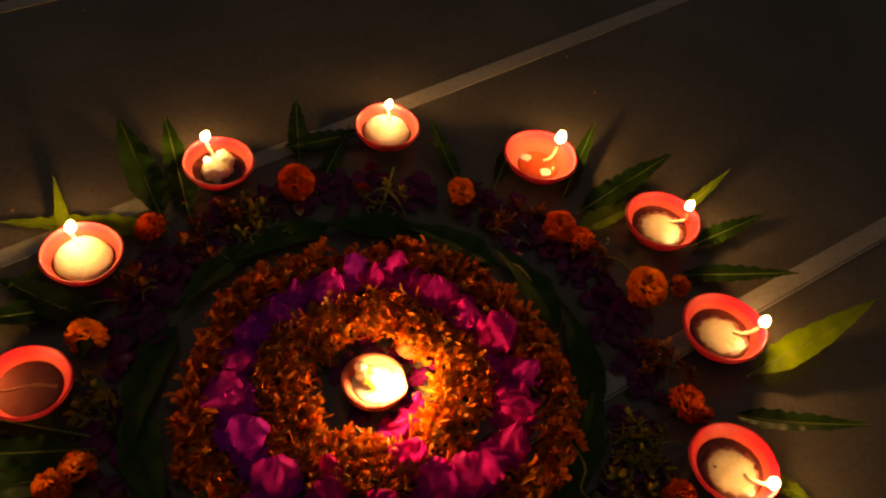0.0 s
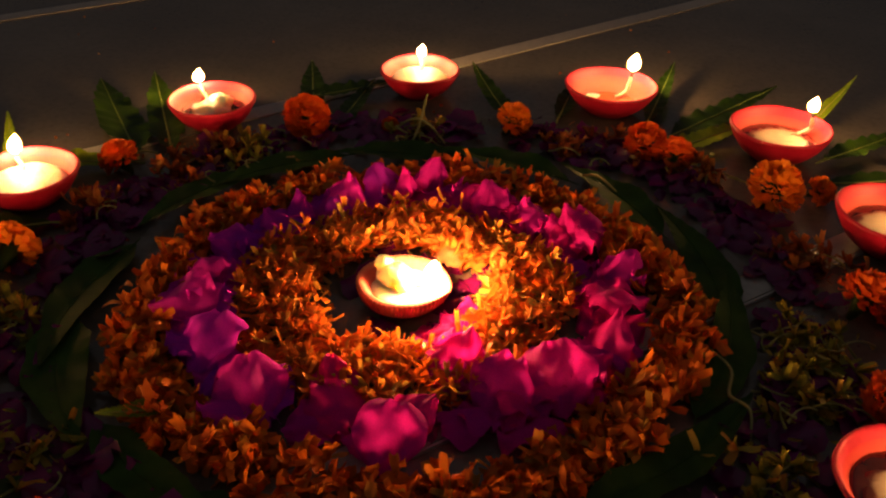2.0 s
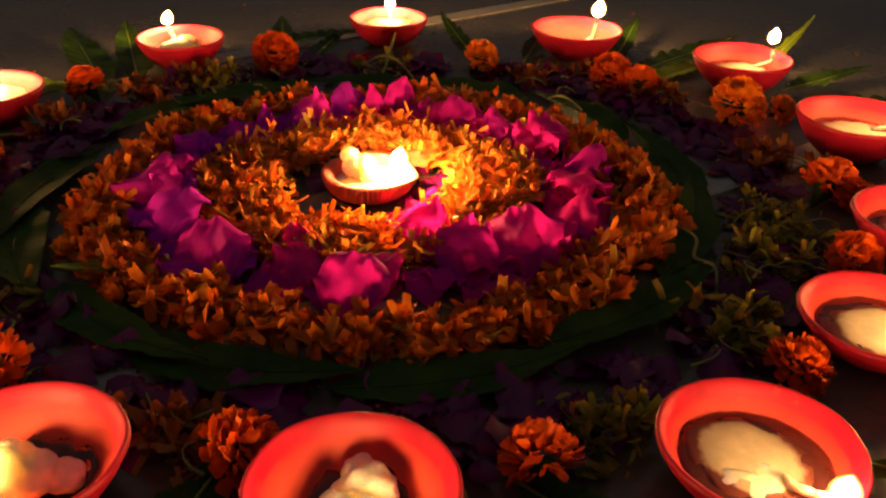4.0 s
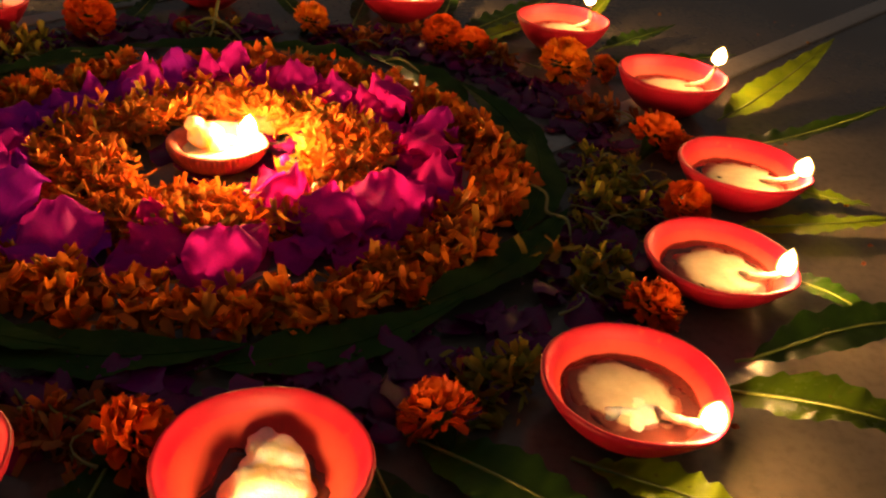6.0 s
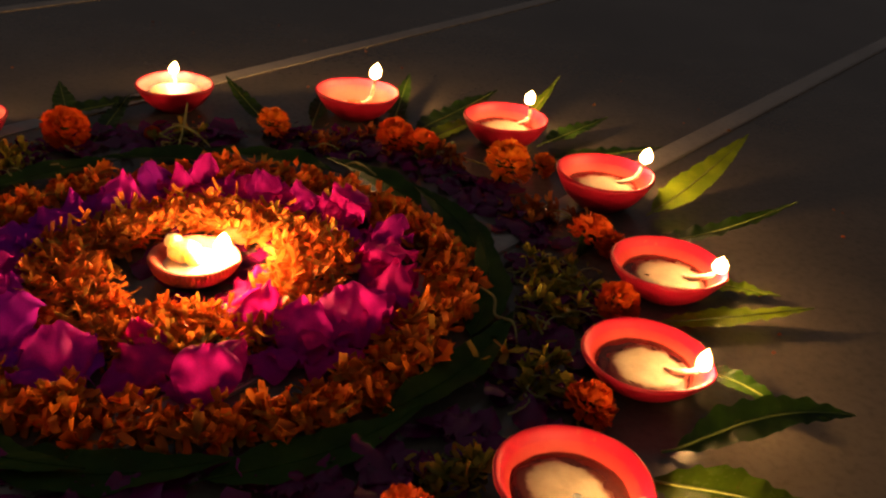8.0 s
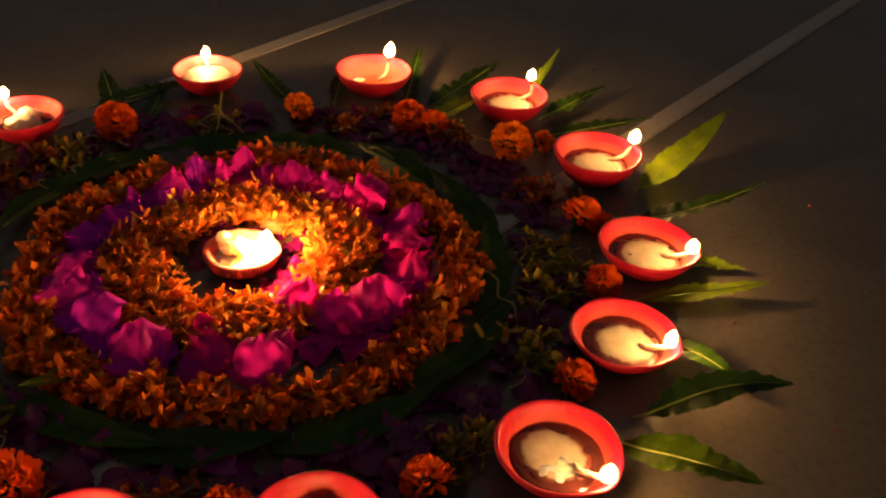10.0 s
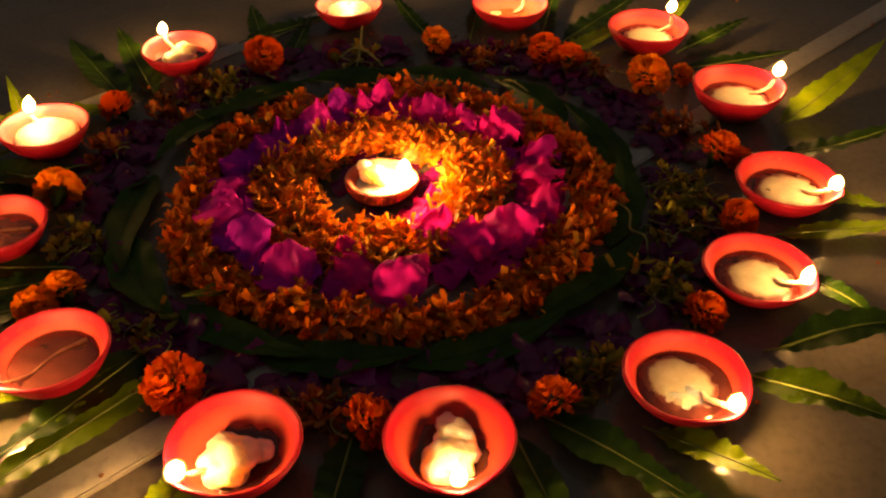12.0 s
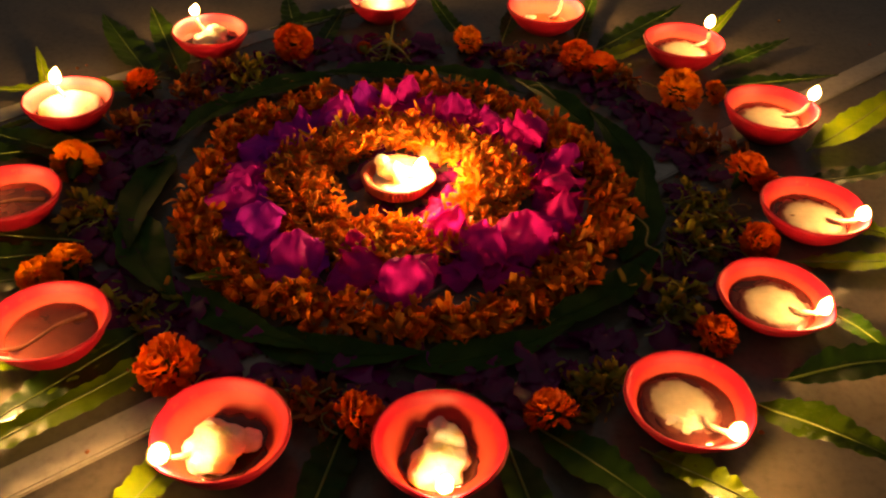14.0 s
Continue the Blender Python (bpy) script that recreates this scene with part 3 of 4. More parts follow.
leaf(0.232, -0.214, 0.328, -0.214, 0.026, z0=0.003, z1=0.020, sag=0.013, roll=10)
leaf(0.206, -0.240, 0.262, -0.300, 0.029, z0=0.008, z1=0.034, sag=0.012, roll=8, bend=-0.08, tone=LEAF_SHINY)
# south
leaf(0.142, -0.276, 0.196, -0.320, 0.022, z0=0.003, z1=0.014, sag=0.003, vivid=True)
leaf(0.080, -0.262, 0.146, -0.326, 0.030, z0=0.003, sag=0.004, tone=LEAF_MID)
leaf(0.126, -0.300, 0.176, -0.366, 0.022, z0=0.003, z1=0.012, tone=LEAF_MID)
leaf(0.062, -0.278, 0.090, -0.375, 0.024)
leaf(0.030, -0.326, 0.046, -0.372, 0.020, z0=0.003, z1=0.014, vivid=True)
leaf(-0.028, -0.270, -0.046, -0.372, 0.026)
leaf(-0.114, -0.292, -0.140, -0.360, 0.024, z1=0.014, vivid=True)
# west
leaf(-0.145, -0.222, -0.232, -0.318, 0.030, z1=0.010, vivid=True)
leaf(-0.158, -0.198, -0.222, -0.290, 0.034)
leaf(-0.172, -0.208, -0.262, -0.258, 0.026, z1=0.016, vivid=True)
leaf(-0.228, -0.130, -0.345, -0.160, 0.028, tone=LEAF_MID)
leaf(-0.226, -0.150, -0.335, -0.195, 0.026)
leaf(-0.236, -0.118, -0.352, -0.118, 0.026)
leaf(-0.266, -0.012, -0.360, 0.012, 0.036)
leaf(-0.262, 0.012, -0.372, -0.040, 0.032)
leaf(-0.246, 0.104, -0.388, 0.074, 0.026, vivid=True)
leaf(-0.318, 0.062, -0.352, 0.124, 0.013, z0=0.004, z1=0.03, vivid=True, waves=7)
leaf(-0.326, 0.040, -0.348, 0.004, 0.012, z0=0.006, z1=0.012, vivid=True, waves=7)

# the ring of leaves laid end to end round the petals
CX, CY = -0.017, -0.032
rng = random.Random(5)
for n in range(13):
    a = 2 * math.pi * n / 13 + rng.uniform(-0.08, 0.08)
    b = a + rng.uniform(0.56, 0.70)
    r0, r1 = rng.uniform(0.180, 0.192), rng.uniform(0.184, 0.202)
    leaf(CX + r0 * math.cos(a), CY + r0 * math.sin(a), CX + r1 * math.cos(b), CY + r1 * math.sin(b), rng.uniform(0.026, 0.036), tone=LEAF_DULL, z0=0.005 + 0.001 * (n % 3), z1=0.011, bend=-0.075, waves=3.0, label="dark green leaf laid along the edge of the petal circle", group="ring of leaves round the petals")
leaf(-0.112, -0.150, -0.142, -0.168, 0.014, z0=0.012, z1=0.02, vivid=True, waves=1.5, label="small bright green leaf on the orange petals")

# ---- marigold flowers ----


def marigold_mesh(seed, wide):
    rng = random.Random(seed)
    heap = Litter()
    for ring, (lat, count) in enumerate(((-24, 20), (-8, 24), (7, 25), (21, 25), (34, 22), (47, 19), (59, 15), (71, 10), (82, 6), (89, 3))):
        for k in range(count):
            yaw = 2 * math.pi * (k + 0.5 * (ring % 2) + rng.uniform(-0.3, 0.3)) / count
            tilt = radians(lat + rng.uniform(-9, 9))
            long = rng.uniform(0.32, 0.48)
            verts = strap(long, wide * rng.uniform(0.95, 1.3), rng.uniform(-0.2, 0.55), rng.uniform(0.1, 0.7), rng, 0.18)
            m = aim(yaw, tilt, rng.uniform(-0.5, 0.5)) @ Matrix.Translation((0.57 + rng.uniform(-0.06, 0.04), 0, 0))
            heap.piece([Matrix.Diagonal((1, 1, 0.92, 1)) @ (m @ v) for v in verts], 4, 3)
    return heap.mesh("flower_head")


HEADS = [marigold_mesh(s, w) for s, w in ((1, 0.26), (2, 0.30), (3, 0.23), (4, 0.28))]
for mesh in HEADS:
    mesh.polygons.foreach_set("use_smooth", [True] * len(mesh.polygons))
HEADS_RED = [m.copy() for m in HEADS]
CALYX = tube_mesh("calyx", [(0, 0, -0.95), (0, 0, -0.6), (0, 0, -0.3), (0, 0, 0.05)], [0.10, 0.22, 0.36, 0.30], 10)


def marigold(x, y, r, red, shape, tilt=0.0, turn=0.0, z=None):
    flower = new("marigold")
    flower.matrix_world = pose(x, y, z if z is not None else r * 0.72 + 0.002, tilt, tilt * 0.4, turn) @ Matrix.Diagonal((r, r, r, 1))
    ob = part_of("petals", (HEADS_RED if red else HEADS)[shape], HEAD_RED if red else HEAD_ORANGE, flower)
    part_of("calyx", CALYX, LEAF, flower, "green calyx under the petals")
    return tagged(flower, ("deep orange-red" if red else "bright orange") + (" marigold head lying among leaves" if abs(tilt) > 40 else " marigold head resting between the lamps"), "marigold", "marigolds between the lamps")


marigold(-0.134, 0.184, 0.0195, True, 1, 35, 20)
marigold(0.032, 0.212, 0.0160, False, 0, 30, 70)
marigold(0.136, 0.184, 0.0180, True, 3, 25, 10)
marigold(0.158, 0.172, 0.0155, True, 1, 40, 140)
marigold(0.222, 0.121, 0.0215, False, 0, 20, 45)
marigold(0.258, 0.137, 0.0115, False, 3, 50, 45)
marigold(0.254, -0.002, 0.0180, True, 1, 35, 100)
marigold(0.270, -0.008, 0.0110, True, 3, 55, 200)
marigold(0.243, -0.090, 0.0150, True, 3, 40, 0)
marigold(0.192, -0.189, 0.0150, True, 1, 30, 80)
marigold(0.086, -0.260, 0.0160, True, 2, -40, 10)
marigold(-0.020, -0.272, 0.0170, True, 1, 60, 90)
marigold(-0.133, -0.241, 0.0195, True, 2, 30, 300)
marigold(-0.225, -0.150, 0.0150, False, 3, 50, 200)
marigold(-0.238, -0.166, 0.0145, False, 0, 60, 30)
marigold(-0.262, -0.036, 0.0185, False, 3, 75, 180)
marigold(-0.252, 0.096, 0.0155, True, 1, 30, 250)
marigold(-0.068, 0.198, 0.0075, True, 1, 30, 0)

# ---- magenta bracts ----


def bract_mesh(seed, name="bract", rows=15, cols=13):
    """A papery bract along +x, domed, with a rounded ruffled end."""
    rng = random.Random(seed)
    dome, ph, curl = rng.uniform(0.15, 0.50), rng.uniform(0, 6), rng.uniform(0.0, 0.55)
    crease, lean = rng.uniform(0.03, 0.10), rng.uniform(-0.25, 0.25)
    verts = []
    for n in range(rows):
        s = n / (rows - 1)
        w = 0.50 * math.sin(math.pi * (0.08 + 0.87 * s) ** 0.85) ** 0.62
        for k in range(cols):
            v = 2 * k / (cols - 1) - 1
            rim = max(abs(v), 2 * abs(s - 0.5)) ** 3
            x = s * (1 - 0.10 * v * v * (1 if s > 0.5 else 0.2)) + 0.05 * noise.noise(Vector((v * 2, s * 2, seed))) * rim
            y = v * w * (1 + 0.14 * noise.noise(Vector((s * 3, seed, 0.5 * v)))) + 0.05 * lean * s
            z = -dome * v * v * w * 1.1 - curl * (s - 0.40) ** 2 + lean * v * s * 0.3
            z += crease * math.exp(-((v * 5) ** 2)) * s + rim * (0.10 * math.sin(7 * v + 6 * s + ph) + 0.05 * math.sin(13 * s - 5 * v + 2 * ph))
            z += 0.10 * noise.noise(Vector((3.2 * s, 3 * v, seed + 4.0)))
            verts.append((x, y, z))
    return grid_mesh(name, verts, rows, cols)


BRACTS = [bract_mesh(s) for s in range(20, 28)]
BRACTS_BLUISH = [m.copy() for m in BRACTS]


def bract(x, y, size, yaw, tilt, roll, shape, z=0.008):
    ob = part_of("bougainvillea_petal", (BRACTS if x > -0.045 else BRACTS_BLUISH)[shape % 8], MAGENTA if x > -0.045 else MAGENTA_BLUISH)
    ob.matrix_world = pose(x, y, z) @ aim(radians(yaw), radians(tilt), radians(roll)) @ Matrix.Diagonal((size, size, size, 1)) @ Matrix.Translation((-0.5, 0, 0))
    return tagged(ob, "papery magenta bougainvillea petal lying in the petal ring" if x > -0.045 else "papery magenta bougainvillea petal with bluish light put into its colour", "petal", "ring of magenta petals")


rng = random.Random(11)


def spray(x, y, size, yaw, tilt, roll, shape, under=2, z=0.018):
    """One showy bract with others of its flower peeping out from below."""
    size *= 0.92
    bract(x, y, size, yaw, tilt, roll, shape, z)
    for n in range(under):
        turn = yaw + rng.choice((-1, 1)) * rng.uniform(60, 140)
        bract(x + 0.011 * math.cos(radians(turn)), y + 0.011 * math.sin(radians(turn)), size * rng.uniform(0.66, 0.85), turn, rng.uniform(-25, 30), rng.uniform(-35, 35), shape + 3 + n, z - 0.005)


# west, from the front to the back
spray(-0.077, -0.138, 0.043, 292, -26, 8, 0, 2, 0.019)
spray(-0.111, -0.106, 0.042, 262, -20, 10, 1, 2, 0.020)
spray(-0.138, -0.070, 0.041, 228, -12, -6, 2, 2, 0.020)
spray(-0.139, -0.030, 0.032, 250, 22, 25, 3)
spray(-0.129, -0.004, 0.036, 200, 12, -18, 4, 1, 0.016)
spray(-0.108, 0.029, 0.035, 150, 22, 12, 5, 1, 0.014)
# north
spray(-0.075, 0.060, 0.038, 82, 34, 6, 6, 1, 0.017)
spray(-0.051, 0.086, 0.034, 118, 44, 20, 7)
spray(-0.040, 0.080, 0.028, 60, 40, -24, 2, 0)
spray(-0.017, 0.098, 0.026, 70, 58, 55, 1, 1, 0.020)
spray(0.004, 0.084, 0.030, 40, 30, -12, 3, 0, 0.014)
spray(0.022, 0.074, 0.034, 96, 36, -20, 5)
spray(0.040, 0.068, 0.028, 30, 18, 16, 0, 0, 0.014)
# east, from the back to the front
spray(0.058, 0.058, 0.032, 150, 24, 14, 6)
spray(0.085, 0.038, 0.044, 300, -12, 16, 2, 2, 0.021)
spray(0.106, 0.004, 0.034, 30, 34, -14, 3, 1, 0.020)
spray(0.108, -0.028, 0.042, 18, -10, -12, 1, 2, 0.020)
spray(0.100, -0.066, 0.036, 60, 26, -20, 4, 1, 0.018)
spray(0.088, -0.086, 0.034, 12, 12, 10, 7)
spray(0.075, -0.108, 0.045, 284, -30, 14, 0, 1, 0.021)
spray(0.048, -0.116, 0.042, 252, -22, -10, 5, 2, 0.018)
# south, with gaps between
spray(0.024, -0.098, 0.040, 70, 40, 20, 2, 1, 0.016)
spray(-0.034, -0.142, 0.036, 318, -8, 24, 6, 1, 0.014)
spray(-0.040, -0.120, 0.030, 108, 36, -14, 3, 0, 0.015)
spray(-0.003, -0.160, 0.040, 262, -30, -6, 1, 0, 0.018)
spray(-0.013, -0.152, 0.030, 205, -10, 20, 4, 0, 0.012)
spray(0.007, -0.138, 0.027, 40, 24, 18, 7, 0, 0.017)
# flat ones underneath that close the ring, but for the gap in the south
for n in range(64):
    a, r = radians(-62 + 306 * n / 63 + rng.uniform(-4, 4)), rng.uniform(0.108, 0.130)
    bract(CX + r * math.cos(a), CY + r * math.sin(a), rng.uniform(0.024, 0.034), rng.uniform(0, 360), rng.uniform(-10, 35), rng.uniform(-30, 30), n, 0.009)
# small ones beside the lamp in the middle
for x, y, size, yaw, tilt in ((0.012, -0.078, 0.030, 60, 20), (0.006, -0.064, 0.026, 20, 15), (0.016, -0.056, 0.022, 140, 10), (0.019, -0.040, 0.020, 80, 20), (0.002, -0.076, 0.024, 200, 12)):
    bract(x, y, size, yaw, tilt, rng.uniform(-20, 20), int(yaw), 0.007)

pale = part_of("marigold_petal", bract_mesh(29, "marigold_petal"), PALE)
pale.matrix_world = pose(0.006, 0.012, 0.012) @ aim(radians(70), radians(12), radians(12)) @ Matrix.Diagonal((0.021, 0.021, 0.021, 1)) @ Matrix.Translation((-0.5, 0, 0))
tagged(pale, "broad pale peach petal glowing beside the small lamp", "petal")

# ---- dark rose petals ----

ROSES = []
for s in range(50, 54):
    m = bract_mesh(s, "petal", 6, 5)
    ROSES.append(m)
rose_ring = tagged(new("rose_petals"), "band of dark wine-red rose petals strewn on the floor", "rose petals", kind="stuff")
rng = random.Random(21)
for n in range(280):
    a, r = rng.uniform(0, 2 * math.pi), rng.uniform(0.206, 0.250)
    if n > 248:
        r = rng.uniform(0.0, 0.050)
    ob = part_of("petal", ROSES[n % 4], ROSE, rose_ring)
    ob.matrix_world = pose(CX + 0.008 + r * math.cos(a), CY + 0.016 + r * math.sin(a), rng.uniform(0.003, 0.009)) @ aim(rng.uniform(0, 6.3), radians(rng.uniform(-28, 35)), radians(rng.uniform(-30, 30))) @ Matrix.Diagonal((*[rng.uniform(0.014, 0.026)] * 3, 1)) @ Matrix.Translation((-0.5, 0, 0))
# Extra dark petals laid over the pale strip to stand in for its shade.
for n in range(16):
    s = -0.085 + 0.008 * n
    ob = part_of("petal", ROSES[n % 4], ROSE, rose_ring)
    ob.matrix_world = pose(0.0713 + 0.762 * s + rng.uniform(-0.007, 0.007), -0.0838 + 0.648 * s + rng.uniform(-0.007, 0.007), 0.0045) @ aim(rng.uniform(0, 6.3), radians(rng.uniform(-12, 15)), radians(rng.uniform(-15, 15))) @ Matrix.Diagonal((*[rng.uniform(0.018, 0.025)] * 3, 1)) @ Matrix.Translation((-0.5, 0, 0))

under = Litter()
for n in range(230):
    a, r = rng.uniform(0, 2 * math.pi), rng.uniform(0.200, 0.254)
    m = Matrix.Translation((CX + 0.008 + r * math.cos(a), CY + 0.016 + r * math.sin(a), rng.uniform(0.002, 0.005))) @ aim(rng.uniform(0, 6.3), rng.uniform(-0.25, 0.3), rng.uniform(-0.3, 0.3))
    under.piece([m @ v for v in strap(rng.uniform(0.012, 0.019), rng.uniform(0.011, 0.017), rng.uniform(-0.2, 0.25), rng.uniform(0.0, 0.3), rng, 0.06)], 4, 3)
part_of("scattered_petals", under.mesh("scattered_petals"), ROSE, rose_ring)["kind"] = "stuff"

# ---- beds of loose marigold petals ----


def petal_bed(name, label, material, r0, r1, clumps, loose, singles, high, seed, wide=0.0042, dx=0.0, dy=0.0):
    """Clumps of florets and loose petals between two radii, the topmost ones each a piece of its own."""
    rng = random.Random(seed)
    heap = Litter()

    def spot():
        a = rng.uniform(0, 2 * math.pi)
        r = math.sqrt(rng.uniform(r0 * r0, r1 * r1)) + 0.004 * math.sin(5 * a + seed) + rng.uniform(-0.004, 0.004)
        return CX + dx + r * math.cos(a), CY + dy + r * math.sin(a)

    for _ in range(clumps):
        x, y = spot()
        z = rng.uniform(0.002, high * 0.75)
        lean = Matrix.Rotation(rng.uniform(0, 6.3), 4, "Z") @ Matrix.Rotation(rng.uniform(0, 1.1), 4, "X")
        long = rng.uniform(0.0085, 0.0125)
        for _ in range(rng.randint(6, 12)):
            verts = strap(long * rng.uniform(0.8, 1.15), wide * rng.uniform(0.8, 1.35), rng.uniform(-0.8, 0.8), rng.uniform(0.2, 1.2), rng, 0.2)
            m = Matrix.Translation((x, y, z)) @ lean @ aim(rng.uniform(0, 6.3), rng.uniform(0.0, 1.15), rng.uniform(-0.7, 0.7))
            heap.piece([m @ v for v in verts], 4, 3)
    for _ in range(loose):
        x, y = spot()
        verts = strap(rng.uniform(0.006, 0.014), wide * rng.uniform(0.5, 1.3), rng.uniform(-0.9, 0.9), rng.uniform(0.2, 1.3), rng, 0.2)
        m = Matrix.Translation((x, y, rng.uniform(0.003, high))) @ aim(rng.uniform(0, 6.3), rng.uniform(-0.35, 0.45), rng.uniform(-0.9, 0.9))
        heap.piece([m @ v for v in verts], 4, 3)
    bed = tagged(part_of(name, heap.mesh(name), material), label, "petals", kind="stuff")
    shapes = []
    for _ in range(6):
        one = Litter()
        one.piece(strap(rng.uniform(0.007, 0.012), wide * rng.uniform(0.8, 1.3), rng.uniform(-0.8, 0.8), rng.uniform(0.3, 1.2), rng, 0.2), 4, 3)
        shapes.append(one.mesh("petal"))
    made = 0
    while made < singles:
        x, y = spot()
        if y > CY + 0.07:
            continue
        ob = part_of("petal", shapes[made % 6], material, bed)
        ob.matrix_world = pose(x, y, rng.uniform(high * 0.7, high * 1.05)) @ aim(rng.uniform(0, 6.3), rng.uniform(-0.3, 0.6), rng.uniform(-0.8, 0.8))
        made += 1
    return bed


petal_bed("inner_petals", "thick circle of golden marigold petals round a small lamp", GOLD, 0.052, 0.098, 250, 1900, 290, 0.014, 31, 0.0030)
petal_bed("outer_petals", "ring of orange marigold florets and petals on the floor", ORANGE, 0.138, 0.166, 410, 670, 290, 0.014, 33, 0.0044, 0.006, -0.004)

# ---- small green and withered bits ----


def bits(x, y, spread, material, count, threads, seed, label):
    rng = random.Random(seed)
    heap = Litter()
    for _ in range(count // 5):
        px, py, pz = x + rng.gauss(0, spread), y + rng.gauss(0, spread), rng.uniform(0.002, 0.011)
        lean = Matrix.Rotation(rng.uniform(0, 6.3), 4, "Z") @ Matrix.Rotation(rng.uniform(0, 1.2), 4, "X")
        if not clear(px, py, 0.006):
            continue
        for _ in range(rng.randint(5, 9)):
            m = Matrix.Translation((px, py, pz)) @ lean @ aim(rng.uniform(0, 6.3), rng.uniform(0, 1.2), rng.uniform(-0.7, 0.7))
            heap.piece([m @ v for v in strap(rng.uniform(0.007, 0.013), rng.uniform(0.0024, 0.0048), rng.uniform(-0.6, 0.6), rng.uniform(0.1, 0.9), rng, 0.2)], 4, 3)
    for _ in range(count // 2):
        px, py = x + rng.gauss(0, spread * 1.3), y + rng.gauss(0, spread * 1.3)
        if not clear(px, py):
            continue
        m = Matrix.Translation((px, py, rng.uniform(0.002, 0.010))) @ aim(rng.uniform(0, 6.3), rng.uniform(-0.4, 0.9), rng.uniform(-1, 1))
        heap.piece([m @ v for v in strap(rng.uniform(0.003, 0.007), rng.uniform(0.0010, 0.0024), rng.uniform(-0.6, 0.6), rng.uniform(0.1, 0.9), rng, 0.2)], 4, 3)
    bed = tagged(part_of("flower_bits", heap.mesh("flower_bits"), material), label, "flower bits", kind="stuff")
    thin = Litter()
    for _ in range(threads):
        px, py = x + rng.gauss(0, spread), y + rng.gauss(0, spread)
        a, turn, points = rng.uniform(0, 6.3), rng.uniform(-0.8, 0.8), []
        z, rise = rng.uniform(0.004, 0.012), rng.uniform(-0.4, 0.9)
        if not clear(px, py, 0.016):
            continue
        for _ in range(6):
            points.append((px, py, max(0.002, z)))
            px, py, z, a = px + 0.004 * math.cos(a), py + 0.004 * math.sin(a), z + 0.003 * rise, a + turn
            rise -= 0.35
        thin.piece(*tube(points, [0.0006, 0.0006, 0.0005, 0.0005, 0.0006, 0.0010], 5), closed=True)
    part_of("stalks", thin.mesh("stalks"), STALK, bed, "thin curled pale stalks")
    return bed


YELLOW = "pile of yellow-green flower scraps with thin stalks"
BROWN = "scatter of withered orange petals among the rose petals"
for n, (x, y, s, c) in enumerate(((-0.232, -0.097, 0.011, 60), (0.214, -0.060, 0.013, 80), (0.200, -0.092, 0.010, 60), (0.182, -0.158, 0.013, 90), (0.118, -0.236, 0.013, 80), (-0.160, 0.138, 0.014, 70), (0.212, -0.036, 0.008, 30), (-0.046, 0.190, 0.010, 40), (-0.175, -0.190, 0.011, 70))):
    bits(x, y, s, OLIVE, c, 14, 60 + n, YELLOW)
for n, (x, y, s, c) in enumerate(((-0.249, 0.027, 0.013, 60), (0.085, 0.192, 0.016, 60), (0.176, 0.158, 0.010, 50), (-0.053, -0.256, 0.010, 50), (-0.036, -0.262, 0.009, 40), (-0.205, 0.104, 0.018, 80), (-0.130, -0.236, 0.010, 30), (0.236, 0.050, 0.012, 80), (-0.190, 0.135, 0.010, 40), (-0.085, -0.255, 0.010, 40))):
    bits(x, y, s, RUST, c, 8, 80 + n, BROWN)


def curl(points, thick, label):
    fine = smoothed(points, 5)
    return tagged(part_of("plant_stem", tube_mesh("plant_stem", fine, [thick * (0.6 + 0.5 * math.sin(math.pi * n / (len(fine) - 1))) for n in range(len(fine))], 7), STALK), label, "stem", "loose stems")


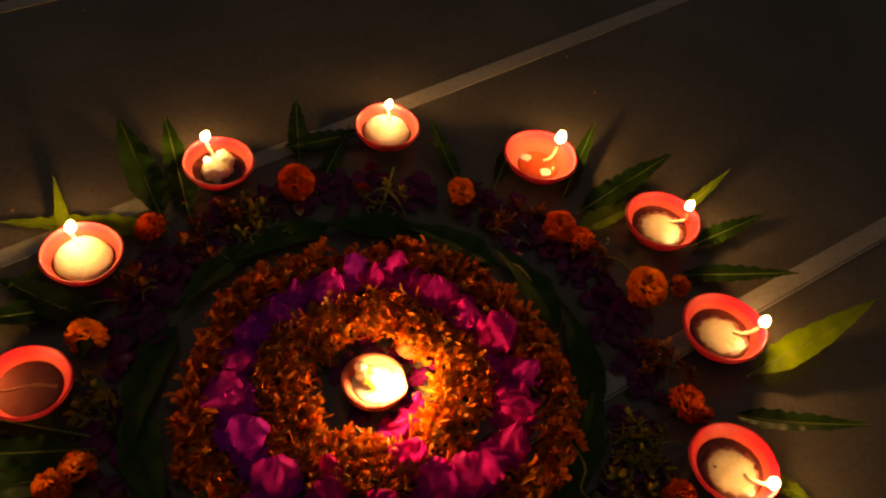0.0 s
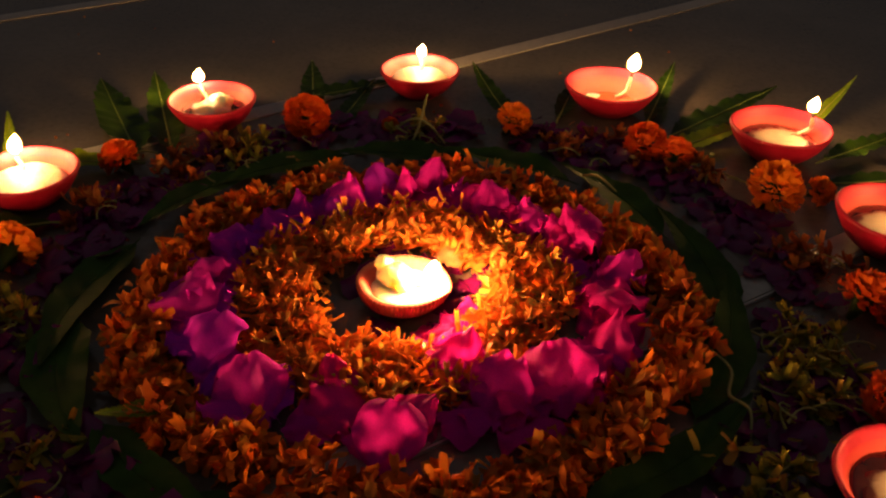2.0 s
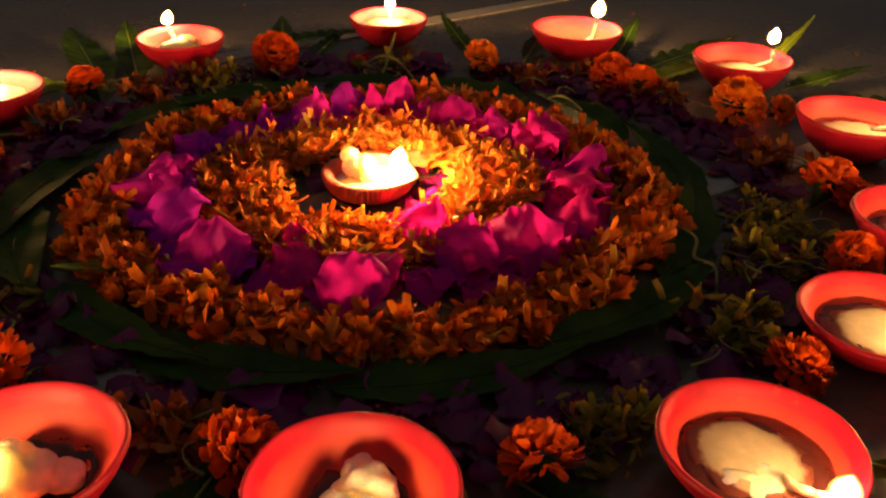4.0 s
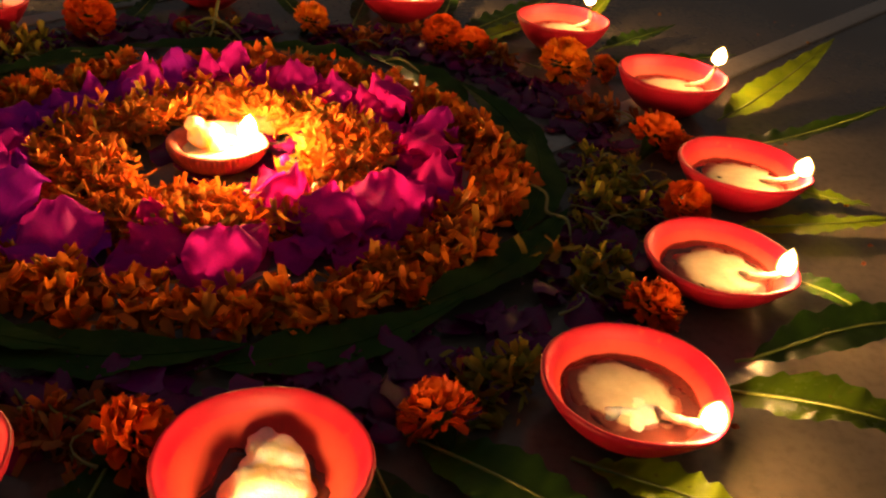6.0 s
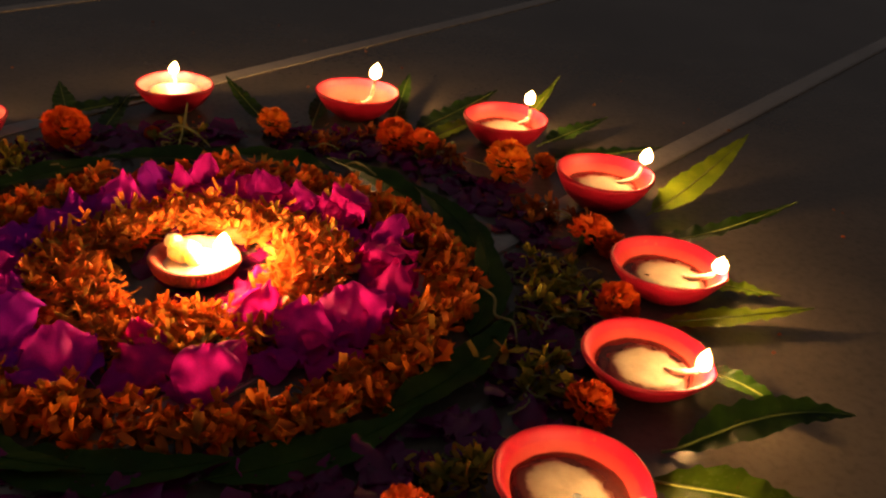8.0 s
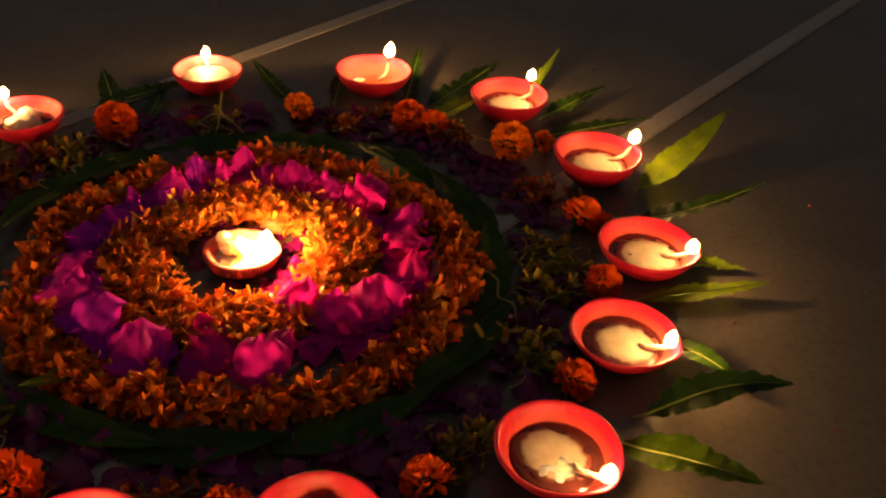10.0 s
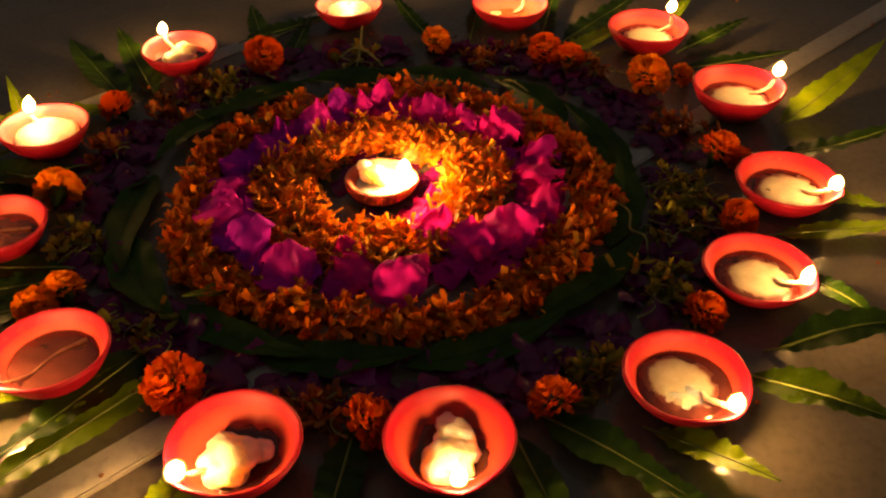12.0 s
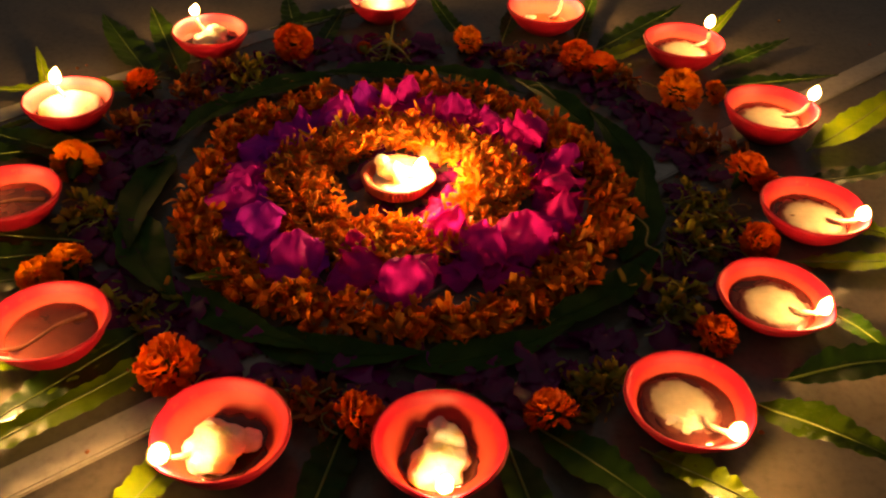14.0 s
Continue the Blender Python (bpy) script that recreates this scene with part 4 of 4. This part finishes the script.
curl([(0.158, -0.060, 0.010), (0.166, -0.078, 0.012), (0.163, -0.096, 0.010), (0.171, -0.108, 0.012), (0.170, -0.124, 0.006)], 0.0009, "thin pale green curled stem at the petal edge")
curl([(-0.040, 0.215, 0.030), (-0.041, 0.205, 0.024), (-0.043, 0.190, 0.012), (-0.046, 0.172, 0.006)], 0.0011, "upright pale green stem among dark petals")
curl([(-0.062, 0.188, 0.010), (-0.048, 0.196, 0.016), (-0.034, 0.190, 0.014), (-0.020, 0.176, 0.006)], 0.0011, "bent green stem among dark petals")
curl([(0.088, 0.128, 0.012), (0.098, 0.122, 0.016), (0.112, 0.112, 0.010)], 0.0010, "short pale stem lying on orange petals")

# ---- small crumbs on the floor ----
rng = random.Random(77)
crumbs = Litter()
for _ in range(110):
    a, r = rng.uniform(0, 2 * math.pi), rng.uniform(0.19, 0.62)
    s = rng.uniform(0.0006, 0.0016)
    m = Matrix.Translation((r * math.cos(a), r * math.sin(a), s * 0.6 + 0.0012)) @ aim(rng.uniform(0, 6.3), rng.uniform(-0.4, 0.4))
    crumbs.piece([m @ Vector(v) for v in ((-s, -s, 0), (s, -s * 0.6, 0), (s * 0.7, s, 0), (-s, s * 0.7, 0), (-s * 0.6, -s * 0.5, s), (s * 0.6, -s * 0.4, s), (s * 0.4, s * 0.6, s), (-s * 0.5, s * 0.4, s))], 2, 4, True)
tagged(part_of("crumbs", crumbs.mesh("crumbs"), RUST, smooth=False), "tiny crumbs of dry petals scattered on the floor", "crumbs", kind="stuff")

# ---- water drops on the rose petals ----
drops = Litter()
for _ in range(260):
    a, r, s = rng.uniform(0, 2 * math.pi), rng.uniform(0.204, 0.252), rng.uniform(0.0004, 0.0010)
    x, y, z = CX + 0.008 + r * math.cos(a), CY + 0.016 + r * math.sin(a), rng.uniform(0.006, 0.012)
    drops.piece([(x + s * q * math.cos(k * math.pi / 4), y + s * q * math.sin(k * math.pi / 4), z + s * h) for q, h in ((0.6, -0.5), (1.0, 0.0), (0.75, 0.55), (0.05, 0.8)) for k in range(8)], 4, 8, True)
tagged(part_of("water_drops", drops.mesh("water_drops"), DROP), "tiny clear water drops on dark rose petals", "water drops", kind="stuff")
